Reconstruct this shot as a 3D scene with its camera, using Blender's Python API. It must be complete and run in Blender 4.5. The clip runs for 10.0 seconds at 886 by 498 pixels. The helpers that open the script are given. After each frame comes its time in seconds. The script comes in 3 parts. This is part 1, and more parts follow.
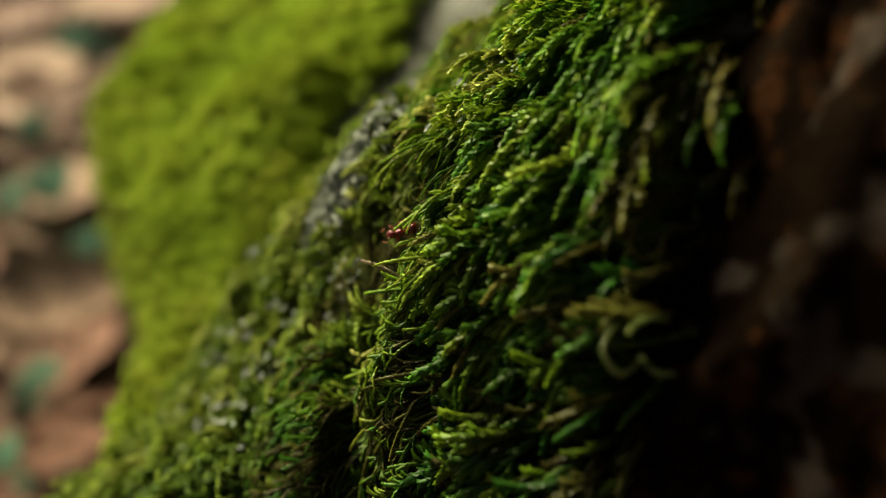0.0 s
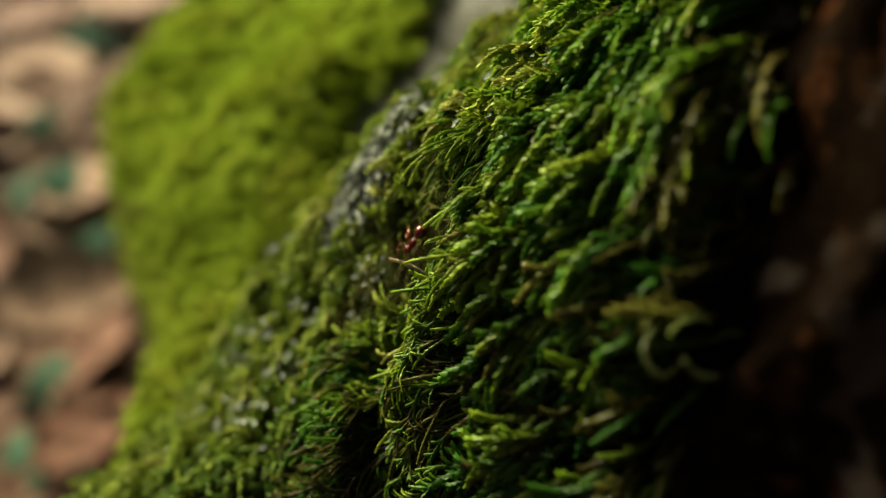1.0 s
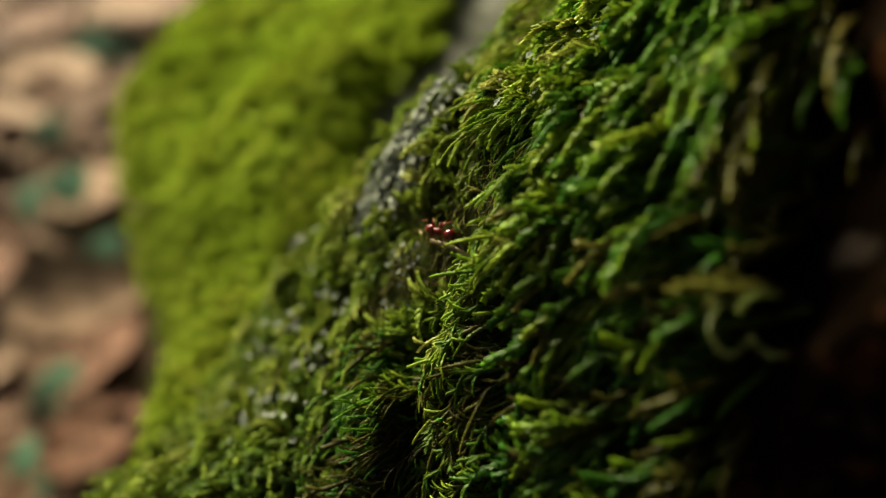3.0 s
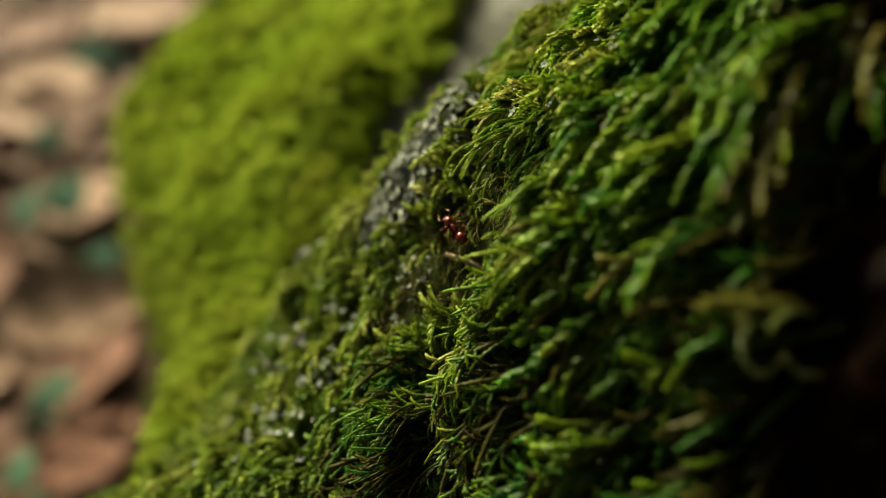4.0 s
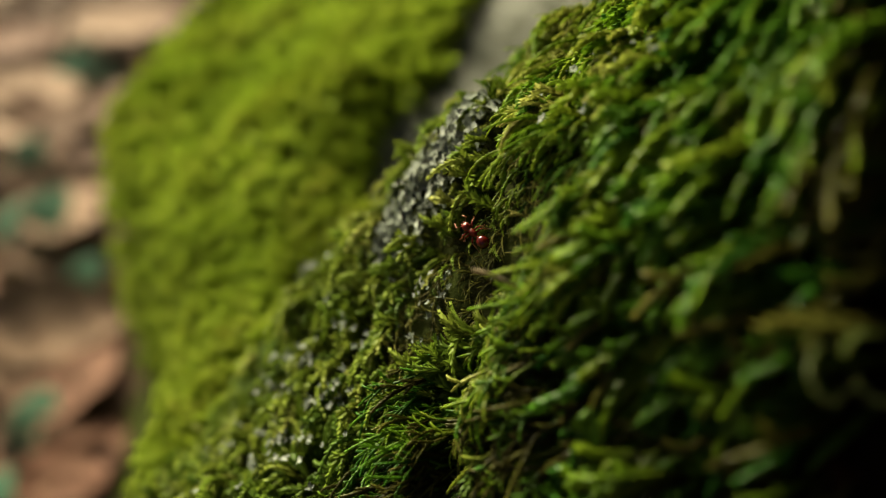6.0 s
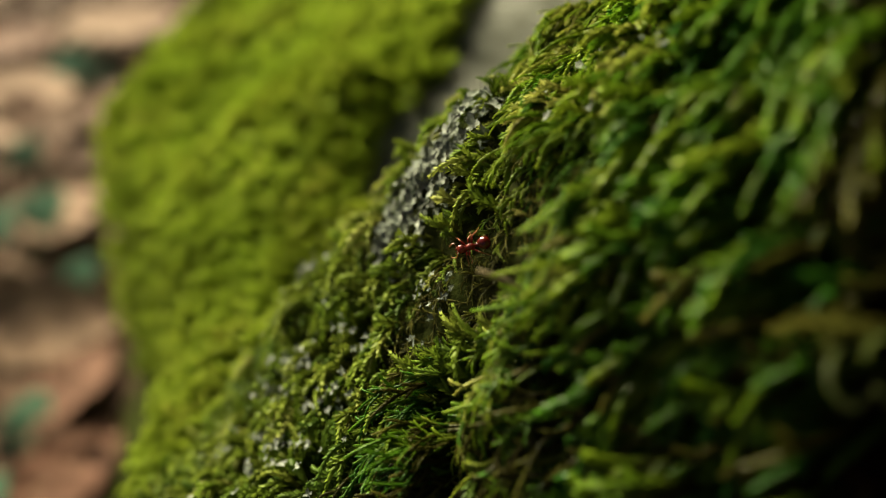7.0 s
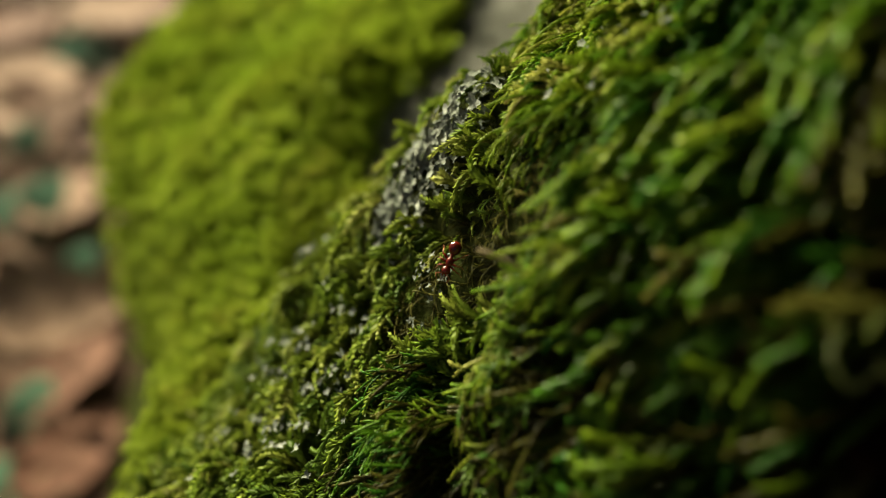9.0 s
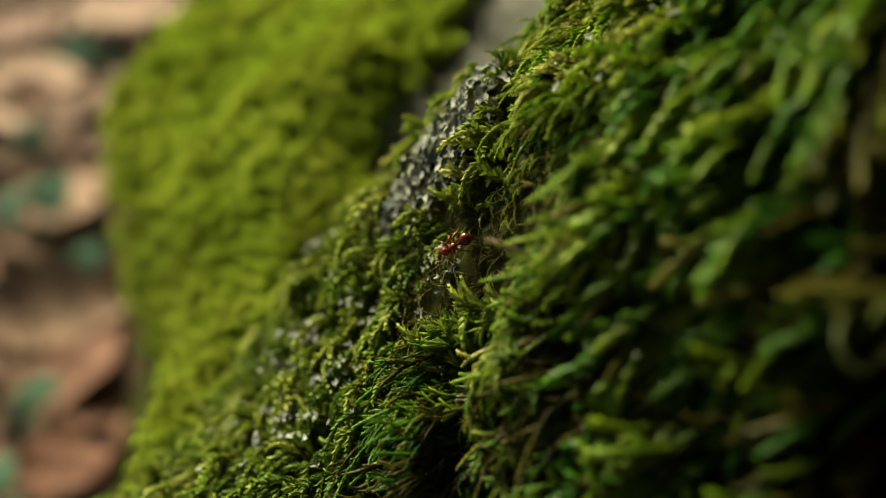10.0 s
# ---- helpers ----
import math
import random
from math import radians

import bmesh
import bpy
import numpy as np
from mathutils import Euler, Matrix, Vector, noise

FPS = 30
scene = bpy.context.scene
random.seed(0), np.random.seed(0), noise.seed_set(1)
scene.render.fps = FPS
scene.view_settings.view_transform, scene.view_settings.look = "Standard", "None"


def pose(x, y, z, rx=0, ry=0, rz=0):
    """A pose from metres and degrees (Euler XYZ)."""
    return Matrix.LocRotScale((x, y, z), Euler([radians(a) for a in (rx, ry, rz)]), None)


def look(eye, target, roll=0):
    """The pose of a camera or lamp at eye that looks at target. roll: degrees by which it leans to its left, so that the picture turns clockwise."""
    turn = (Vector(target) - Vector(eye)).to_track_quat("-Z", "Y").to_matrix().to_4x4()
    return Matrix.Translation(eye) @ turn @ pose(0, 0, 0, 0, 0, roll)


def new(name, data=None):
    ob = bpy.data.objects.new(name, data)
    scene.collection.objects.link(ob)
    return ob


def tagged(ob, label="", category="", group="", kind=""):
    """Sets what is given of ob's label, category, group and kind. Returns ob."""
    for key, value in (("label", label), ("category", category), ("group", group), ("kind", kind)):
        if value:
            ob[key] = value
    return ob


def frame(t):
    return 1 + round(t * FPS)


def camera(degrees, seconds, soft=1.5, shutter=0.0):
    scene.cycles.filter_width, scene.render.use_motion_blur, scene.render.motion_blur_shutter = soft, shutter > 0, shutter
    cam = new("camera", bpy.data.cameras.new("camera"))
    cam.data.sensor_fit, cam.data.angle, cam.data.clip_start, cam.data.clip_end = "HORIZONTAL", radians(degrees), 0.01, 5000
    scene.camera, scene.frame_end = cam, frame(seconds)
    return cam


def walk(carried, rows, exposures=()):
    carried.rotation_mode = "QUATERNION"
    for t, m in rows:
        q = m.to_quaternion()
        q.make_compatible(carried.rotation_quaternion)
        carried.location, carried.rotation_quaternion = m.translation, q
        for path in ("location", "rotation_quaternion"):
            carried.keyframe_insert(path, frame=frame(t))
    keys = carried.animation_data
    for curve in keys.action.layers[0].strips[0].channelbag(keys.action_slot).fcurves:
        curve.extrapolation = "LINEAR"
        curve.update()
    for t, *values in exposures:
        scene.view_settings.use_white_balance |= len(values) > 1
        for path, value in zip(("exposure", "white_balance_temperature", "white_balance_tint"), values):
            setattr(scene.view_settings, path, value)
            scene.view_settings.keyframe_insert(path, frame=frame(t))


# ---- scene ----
cam = camera(57.0, 10.0, soft=1.0)
PATH = [
    (0, (0.00000, 0.00000, 0.40000), (0.00000, 0.38302, 0.07861), -0.000),
    (0.5, (-0.00166, 0.00090, 0.39909), (-0.00373, 0.38355, 0.07726), -0.123),
    (1, (-0.00319, 0.00192, 0.39833), (-0.00703, 0.38421, 0.07608), -0.270),
    (1.5, (-0.00476, 0.00241, 0.39746), (-0.00950, 0.38440, 0.07488), -0.368),
    (2, (-0.00565, 0.00204, 0.39579), (-0.01166, 0.38542, 0.07488), -0.540),
    (2.5, (-0.00714, 0.00188, 0.39398), (-0.01312, 0.38673, 0.07482), -0.427),
    (4, (-0.01110, 0.00502, 0.39113), (-0.01399, 0.39583, 0.07927), -0.104),
    (4.5, (-0.01244, 0.00628, 0.39019), (-0.01240, 0.39841, 0.07997), 0.211),
    (5, (-0.01385, 0.00733, 0.38894), (-0.01060, 0.40105, 0.08075), 0.544),
    (5.5, (-0.01533, 0.00892, 0.38777), (-0.00988, 0.40393, 0.08128), 0.768),
    (7, (-0.01718, 0.01272, 0.38490), (-0.00770, 0.40944, 0.08072), 1.253),
    (7.5, (-0.01703, 0.01283, 0.38387), (-0.00729, 0.40943, 0.07955), 1.402),
    (8, (-0.01669, 0.01325, 0.38351), (-0.00808, 0.40791, 0.07663), 1.306),
    (8.5, (-0.01655, 0.01325, 0.38331), (-0.00842, 0.40659, 0.07474), 1.281),
    (9, (-0.01679, 0.01283, 0.38346), (-0.00889, 0.40527, 0.07373), 1.288),
    (9.5, (-0.01697, 0.01221, 0.38350), (-0.01035, 0.40411, 0.07305), 1.194),
    (10, (-0.01764, 0.01105, 0.38307), (-0.01100, 0.40407, 0.07405), 1.285),
]

walk(cam, [(t, look(eye, target, roll)) for t, eye, target, roll in PATH], exposures=[(0.0, 2.0, 7000, 9), (10.0, 2.0, 7000, 9)])
# a close-up lens with a shallow depth of field, focused once
cam.data.dof.use_dof = True
cam.data.dof.focus_distance = 0.1135
cam.data.dof.aperture_fstop = 6.4

# ---- light: soft woodland daylight from ahead and above ----
SUN_WAY = Vector((-0.42, 0.745, 0.52)).normalized()   # from the place towards the sun
world = bpy.data.worlds.new("sky")
scene.world = world
world.use_nodes = True
wn = world.node_tree.nodes
sky = wn.new("ShaderNodeTexSky")
sky.sky_type = "NISHITA"
sky.sun_disc = False
sky.sun_elevation = math.asin(SUN_WAY.z)
sky.sun_rotation = math.atan2(SUN_WAY.x, SUN_WAY.y)
wn["Background"].inputs["Strength"].default_value = 0.0150
sky.air_density, sky.dust_density, sky.ozone_density = 0.8, 6.0, 0.2
world.node_tree.links.new(sky.outputs[0], wn["Background"].inputs["Color"])
sun_data = bpy.data.lights.new("sun", "SUN")
sun_data.energy, sun_data.angle, sun_data.color = 4.2, radians(28), (1.0, 0.93, 0.68)
sun = new("sun", sun_data)
sun.matrix_world = look((0, 0, 3), Vector((0, 0, 3)) - SUN_WAY)


# ---- materials ----
def material(name):
    m = bpy.data.materials.new(name)
    m.use_nodes = True
    nt = m.node_tree
    return m, nt.nodes, nt.links, nt.nodes["Principled BSDF"]


def noise_node(n, l, scale, detail=4.0, rough=0.55, space="Object"):
    tc = n.new("ShaderNodeTexCoord")
    t = n.new("ShaderNodeTexNoise")
    t.inputs["Scale"].default_value, t.inputs["Detail"].default_value, t.inputs["Roughness"].default_value = scale, detail, rough
    l.new(tc.outputs[space], t.inputs["Vector"])
    return t


def ramp(n, l, source, stops):
    r = n.new("ShaderNodeValToRGB")
    while len(r.color_ramp.elements) < len(stops):
        r.color_ramp.elements.new(0.5)
    for e, (p, c) in zip(r.color_ramp.elements, stops):
        e.position, e.color = p, (*c, 1)
    l.new(source, r.inputs[0])
    return r


def mix(n, l, a, b, fac, mode="MIX"):
    x = n.new("ShaderNodeMix")
    x.data_type, x.blend_type = "RGBA", mode
    for socket, v in ((x.inputs[0], fac), (x.inputs[6], a), (x.inputs[7], b)):
        if isinstance(v, (int, float)):
            socket.default_value = v
        elif isinstance(v, tuple):
            socket.default_value = (*v, 1)
        else:
            l.new(v, socket)
    return x.outputs[2]


def bump(n, l, b, height, strength, distance):
    k = n.new("ShaderNodeBump")
    k.inputs["Strength"].default_value, k.inputs["Distance"].default_value = strength, distance
    l.new(height, k.inputs["Height"])
    l.new(k.outputs[0], b.inputs["Normal"])


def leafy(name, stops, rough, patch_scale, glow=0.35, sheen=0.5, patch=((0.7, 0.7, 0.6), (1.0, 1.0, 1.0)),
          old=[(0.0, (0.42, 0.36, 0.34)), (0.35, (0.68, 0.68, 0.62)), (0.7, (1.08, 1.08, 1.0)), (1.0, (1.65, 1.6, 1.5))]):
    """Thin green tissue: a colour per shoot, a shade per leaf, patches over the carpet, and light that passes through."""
    m, n, l, b = material(name)
    geo = n.new("ShaderNodeNewGeometry")
    tinge = n.new("ShaderNodeAttribute")
    tinge.attribute_name = "tint"
    col = ramp(n, l, tinge.outputs["Fac"], stops)
    leaf_shade = ramp(n, l, geo.outputs["Random Per Island"], [(0.0, (0.72, 0.74, 0.7)), (1.0, (1.25, 1.22, 1.25))])
    c = mix(n, l, col.outputs[0], leaf_shade.outputs[0], 1.0, "MULTIPLY")
    big = noise_node(n, l, patch_scale, 3)
    spot = ramp(n, l, big.outputs[0], [(0.35, patch[0]), (0.62, patch[1])])
    c = mix(n, l, c, spot.outputs[0], 1.0, "MULTIPLY")
    # old leaves browner, young tips lighter; the dark base also paints shade into gaps
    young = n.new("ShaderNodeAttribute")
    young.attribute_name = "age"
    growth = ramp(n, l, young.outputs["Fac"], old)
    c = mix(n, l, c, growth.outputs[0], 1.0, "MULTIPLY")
    n.remove(b)
    body = n.new("ShaderNodeBsdfDiffuse")
    through_light = n.new("ShaderNodeBsdfTranslucent")
    gloss = n.new("ShaderNodeBsdfGlossy")
    l.new(c, body.inputs["Color"])
    l.new(c, through_light.inputs["Color"])
    gloss.inputs["Color"].default_value = (0.95, 1.0, 0.85, 1)
    gloss.inputs["Roughness"].default_value = rough
    leaf, wet = n.new("ShaderNodeMixShader"), n.new("ShaderNodeMixShader")
    leaf.inputs[0].default_value, wet.inputs[0].default_value = glow, sheen
    l.new(body.outputs[0], leaf.inputs[1])
    l.new(through_light.outputs[0], leaf.inputs[2])
    l.new(leaf.outputs[0], wet.inputs[1])
    l.new(gloss.outputs[0], wet.inputs[2])
    l.new(wet.outputs[0], n["Material Output"].inputs["Surface"])
    return m


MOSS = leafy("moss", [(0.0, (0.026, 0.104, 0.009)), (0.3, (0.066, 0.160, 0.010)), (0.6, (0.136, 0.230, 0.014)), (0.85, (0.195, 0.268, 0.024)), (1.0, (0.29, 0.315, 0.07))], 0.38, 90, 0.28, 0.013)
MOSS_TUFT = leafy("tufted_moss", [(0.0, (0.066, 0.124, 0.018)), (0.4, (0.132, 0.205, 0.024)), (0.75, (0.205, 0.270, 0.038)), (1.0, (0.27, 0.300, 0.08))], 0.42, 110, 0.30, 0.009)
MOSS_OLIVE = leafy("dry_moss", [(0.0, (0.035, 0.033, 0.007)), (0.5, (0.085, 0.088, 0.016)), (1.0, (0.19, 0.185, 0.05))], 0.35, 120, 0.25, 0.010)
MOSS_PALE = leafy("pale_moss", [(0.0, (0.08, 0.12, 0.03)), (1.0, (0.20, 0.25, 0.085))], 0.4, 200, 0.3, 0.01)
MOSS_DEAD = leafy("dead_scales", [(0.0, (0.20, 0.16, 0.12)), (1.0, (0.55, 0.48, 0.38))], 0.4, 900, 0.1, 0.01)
MOSS_FAR = leafy("far_moss", [(0.0, (0.160, 0.245, 0.020)), (0.45, (0.218, 0.325, 0.030)), (0.8, (0.270, 0.375, 0.042)), (1.0, (0.32, 0.39, 0.055))], 0.5, 28, 0.34, 0.004, patch=((0.66, 0.60, 0.55), (1.0, 1.0, 1.0)), old=[(0.0, (0.85, 0.82, 0.8)), (1.0, (1.25, 1.22, 1.25))])


def bark_material():
    """Bark far darker than its own tone, for shade, with rusty and grey plates."""
    m, n, l, b = material("bark")
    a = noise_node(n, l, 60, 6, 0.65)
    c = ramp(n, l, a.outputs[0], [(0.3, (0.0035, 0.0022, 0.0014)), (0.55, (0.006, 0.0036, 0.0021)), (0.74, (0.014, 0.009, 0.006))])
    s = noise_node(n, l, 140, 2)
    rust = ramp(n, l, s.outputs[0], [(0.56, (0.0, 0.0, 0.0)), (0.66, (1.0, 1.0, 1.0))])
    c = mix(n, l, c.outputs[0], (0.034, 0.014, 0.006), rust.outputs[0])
    # pale grey patches, partly for light that falls on the plates
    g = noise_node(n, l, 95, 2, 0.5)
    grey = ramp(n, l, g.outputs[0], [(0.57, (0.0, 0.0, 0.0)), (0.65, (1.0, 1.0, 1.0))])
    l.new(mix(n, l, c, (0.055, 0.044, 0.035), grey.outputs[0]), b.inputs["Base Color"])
    b.inputs["Roughness"].default_value = 0.9
    b.inputs["Specular IOR Level"].default_value = 0.0
    bump(n, l, b, noise_node(n, l, 320, 8, 0.7).outputs[0], 0.8, 0.002)
    return m


def crust_material(name, stops):
    """Bark of the root with a crust of lichen, mottled between the given tones."""
    m, n, l, b = material(name)
    a = noise_node(n, l, 110, 6, 0.65)
    c = ramp(n, l, a.outputs[0], stops)
    l.new(c.outputs[0], b.inputs["Base Color"])
    b.inputs["Roughness"].default_value = 0.95
    b.inputs["Specular IOR Level"].default_value = 0.04
    bump(n, l, b, noise_node(n, l, 500, 8, 0.7).outputs[0], 0.9, 0.0015)
    return m


def soil_material():
    m, n, l, b = material("leaf_mould")
    a = noise_node(n, l, 45, 8, 0.65)
    c = ramp(n, l, a.outputs[0], [(0.3, (0.045, 0.022, 0.012)), (0.5, (0.085, 0.045, 0.027)), (0.72, (0.14, 0.085, 0.055))])
    l.new(c.outputs[0], b.inputs["Base Color"])
    b.inputs["Roughness"].default_value = 0.95
    b.inputs["Specular IOR Level"].default_value = 0.08
    bump(n, l, b, noise_node(n, l, 90, 8, 0.7).outputs[0], 0.9, 0.01)
    return m


def dead_leaf_material(name, stops):
    m, n, l, b = material(name)
    oi = n.new("ShaderNodeObjectInfo")
    geo = n.new("ShaderNodeNewGeometry")
    add = n.new("ShaderNodeMath")
    add.operation = "ADD"
    l.new(oi.outputs["Random"], add.inputs[0])
    l.new(geo.outputs["Random Per Island"], add.inputs[1])
    fr = n.new("ShaderNodeMath")
    fr.operation = "FRACT"
    l.new(add.outputs[0], fr.inputs[0])
    c = ramp(n, l, fr.outputs[0], stops)
    v = noise_node(n, l, 160, 5, 0.6)
    d = ramp(n, l, v.outputs[0], [(0.35, (0.55, 0.5, 0.45)), (0.6, (1.0, 1.0, 1.0))])
    l.new(mix(n, l, c.outputs[0], d.outputs[0], 1.0, "MULTIPLY"), b.inputs["Base Color"])
    b.inputs["Roughness"].default_value = 0.8
    b.inputs["Specular IOR Level"].default_value = 0.12
    bump(n, l, b, noise_node(n, l, 300, 4).outputs[0], 0.4, 0.001)
    return m


def plain(name, colour, rough, dark=0.7, scale=400, coat=0.0, spec=0.5):
    m, n, l, b = material(name)
    a = noise_node(n, l, scale, 4)
    lo = tuple(v * dark for v in colour)
    c = ramp(n, l, a.outputs[0], [(0.35, lo), (0.65, colour)])
    l.new(c.outputs[0], b.inputs["Base Color"])
    b.inputs["Roughness"].default_value, b.inputs["Coat Weight"].default_value, b.inputs["Specular IOR Level"].default_value = rough, coat, spec
    return m


def lichen_material():
    """Grey-green crust, paler and darker from lobe to lobe, with dusty mottling."""
    m, n, l, b = material("lichen")
    oi = n.new("ShaderNodeObjectInfo")
    c = ramp(n, l, oi.outputs["Random"], [(0.0, (0.13, 0.155, 0.120)), (0.5, (0.22, 0.250, 0.205)), (0.85, (0.26, 0.29, 0.245)), (1.0, (0.30, 0.33, 0.285))])
    a = noise_node(n, l, 1600, 5, 0.65)
    d = ramp(n, l, a.outputs[0], [(0.35, (0.45, 0.46, 0.42)), (0.62, (1.1, 1.1, 1.1))])
    l.new(mix(n, l, c.outputs[0], d.outputs[0], 1.0, "MULTIPLY"), b.inputs["Base Color"])
    b.inputs["Roughness"].default_value, b.inputs["Specular IOR Level"].default_value = 0.9, 0.1
    bump(n, l, b, noise_node(n, l, 4200, 4).outputs[0], 0.7, 0.0002)
    return m


def chitin(name, colour, rough, wrinkle):
    """Thin glossy shell through which some light passes; wrinkle: how strongly it is ridged."""
    m, n, l, b = material(name)
    a = noise_node(n, l, 2200, 4)
    c = ramp(n, l, a.outputs[0], [(0.35, tuple(v * 0.55 for v in colour)), (0.65, colour)])
    l.new(c.outputs[0], b.inputs["Base Color"])
    b.inputs["Roughness"].default_value = rough
    b.inputs["Subsurface Weight"].default_value, b.inputs["Subsurface Scale"].default_value = 0.12, 0.0003
    b.inputs["Subsurface Radius"].default_value = (1.0, 0.2, 0.08)
    if wrinkle:
        bump(n, l, b, noise_node(n, l, 5200, 3).outputs[0], wrinkle, 0.00012)
    return m


BARK, SOIL = bark_material(), soil_material()
DEAD = dead_leaf_material("dead_leaf", [(0.0, (0.055, 0.027, 0.018)), (0.3, (0.120, 0.066, 0.044)), (0.65, (0.190, 0.122, 0.086)), (1.0, (0.29, 0.210, 0.155))])
DEAD_TAN = dead_leaf_material("tan_leaf", [(0.0, (0.26, 0.172, 0.12)), (1.0, (0.325, 0.222, 0.16))])
DEAD_RUST = dead_leaf_material("rust_leaf", [(0.0, (0.115, 0.054, 0.034)), (1.0, (0.150, 0.078, 0.052))])
# mossy bark, kept this dark so gaps between shoots read as shade
CRUST = crust_material("shaded_bark", [(0.32, (0.012, 0.012, 0.003)), (0.5, (0.022, 0.028, 0.005)), (0.7, (0.034, 0.046, 0.008))])
MAT = crust_material("moss_mat", [(0.32, (0.10, 0.145, 0.012)), (0.5, (0.145, 0.205, 0.018)), (0.7, (0.19, 0.25, 0.025))])
PALE = crust_material("grey_bark", [(0.32, (0.070, 0.074, 0.058)), (0.5, (0.125, 0.130, 0.105)), (0.68, (0.20, 0.205, 0.18))])
LICHEN = lichen_material()
DEAD_STALK = plain("leaf_stalk", (0.30, 0.17, 0.08), 0.6)
IVY = plain("seedling_leaf", (0.060, 0.145, 0.088), 0.75, 0.7, 120, 0.0, 0.1)
STEM = plain("seedling_stem", (0.16, 0.16, 0.06), 0.6)
ANT_RED = chitin("ant_red", (0.21, 0.014, 0.004), 0.26, 0.6)
ANT_DARK = chitin("ant_gaster", (0.10, 0.008, 0.004), 0.12, 0.0)
ANT_LEG = plain("ant_leg", (0.28, 0.085, 0.025), 0.3, 0.7, 3000)
ANT_EYE = plain("ant_eye", (0.01, 0.008, 0.008), 0.15)


# ---- helpers ----
def mesh_of(name, verts, faces, mat, smooth=True):
    me = bpy.data.meshes.new(name)
    me.from_pydata([tuple(v) for v in verts], [], [tuple(f) for f in faces])
    me.materials.append(mat)
    if smooth:
        me.shade_smooth()
    return me


def big_mesh(name, verts, tris, mat, smooth=True, age=None, tint=None):
    """A mesh of triangles from arrays; age: how young each point of a shoot is, 1 at its tip; tint: the shoot's hue
    with any painted-in shade.
    """
    me = bpy.data.meshes.new(name)
    me.vertices.add(len(verts))
    me.vertices.foreach_set("co", np.ascontiguousarray(verts, dtype=np.float32).ravel())
    me.loops.add(tris.size)
    me.loops.foreach_set("vertex_index", np.ascontiguousarray(tris, dtype=np.int32).ravel())
    me.polygons.add(len(tris))
    me.polygons.foreach_set("loop_start", np.arange(0, tris.size, 3, dtype=np.int32))
    me.materials.append(mat)
    me.update(calc_edges=True)
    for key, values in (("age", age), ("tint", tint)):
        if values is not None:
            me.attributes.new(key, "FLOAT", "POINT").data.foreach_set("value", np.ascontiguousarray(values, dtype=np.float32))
    if smooth:
        me.shade_smooth()
    return me


def part(name, me, parent, label="", m=None, kind=""):
    ob = new(name, me)
    ob.parent = parent
    if m is not None:
        ob.matrix_basis = m
    return tagged(ob, label=label, kind=kind)


def tube(name, path, radii, mat, sides=8):
    v, f = [], []
    for i, p in enumerate(path):
        d = (Vector(path[min(i + 1, len(path) - 1)]) - Vector(path[max(i - 1, 0)])).normalized()
        s = d.orthogonal().normalized()
        w = d.cross(s)
        for k in range(sides):
            a = 2 * math.pi * k / sides
            v.append(Vector(p) + (s * math.cos(a) + w * math.sin(a)) * radii[i])
    for i in range(len(path) - 1):
        for k in range(sides):
            j = (k + 1) % sides
            f.append((i * sides + k, i * sides + j, (i + 1) * sides + j, (i + 1) * sides + k))
    f += [tuple(range(sides))[::-1], tuple((len(path) - 1) * sides + k for k in range(sides))]
    return mesh_of(name, v, f, mat)


def waves(x, y, seed, scale, octaves=3):
    """Smooth bumps of about -1..1 over the plan."""
    rng = np.random.default_rng(seed)
    out, amp = np.zeros_like(np.asarray(x, float)), 1.0
    for _ in range(octaves):
        for _ in range(4):
            a, p = rng.uniform(0, 2 * np.pi), rng.uniform(0, 2 * np.pi)
            k = 2 * np.pi / scale * rng.uniform(0.7, 1.3)
            out += amp * 0.35 * np.sin(k * (np.cos(a) * x + np.sin(a) * y) + p)
        scale, amp = scale * 0.5, amp * 0.5
    return out


def softplus(v, w):
    return w * np.logaddexp(0, v / w)


def smoothmax(a, b, w):
    return b + softplus(a - b, w)


# ---- the tree base: two mossy swellings of a root, and the trunk ----
def rim(y):
    """Plan line at which the root falls away to the ground."""
    return -0.0805 - 0.004 / (1 + np.exp((y - 0.112) / 0.006)) - 0.50 * softplus(y - 0.170, 0.008) + 1.35 * softplus(y - 0.335, 0.010) + 0.002 * np.sin(y * 61)


def moss_edge(y):
    """Plan line at which the moss ends and the darkened bark beside the trunk begins."""
    return 0.0262 + 0.46 * np.clip(y - 0.073, 0, 1) + 0.40 * np.clip(y - 0.073, -0.02, 0) + 0.0012 * np.sin(y * 290) + 0.0008 * np.sin(y * 710)


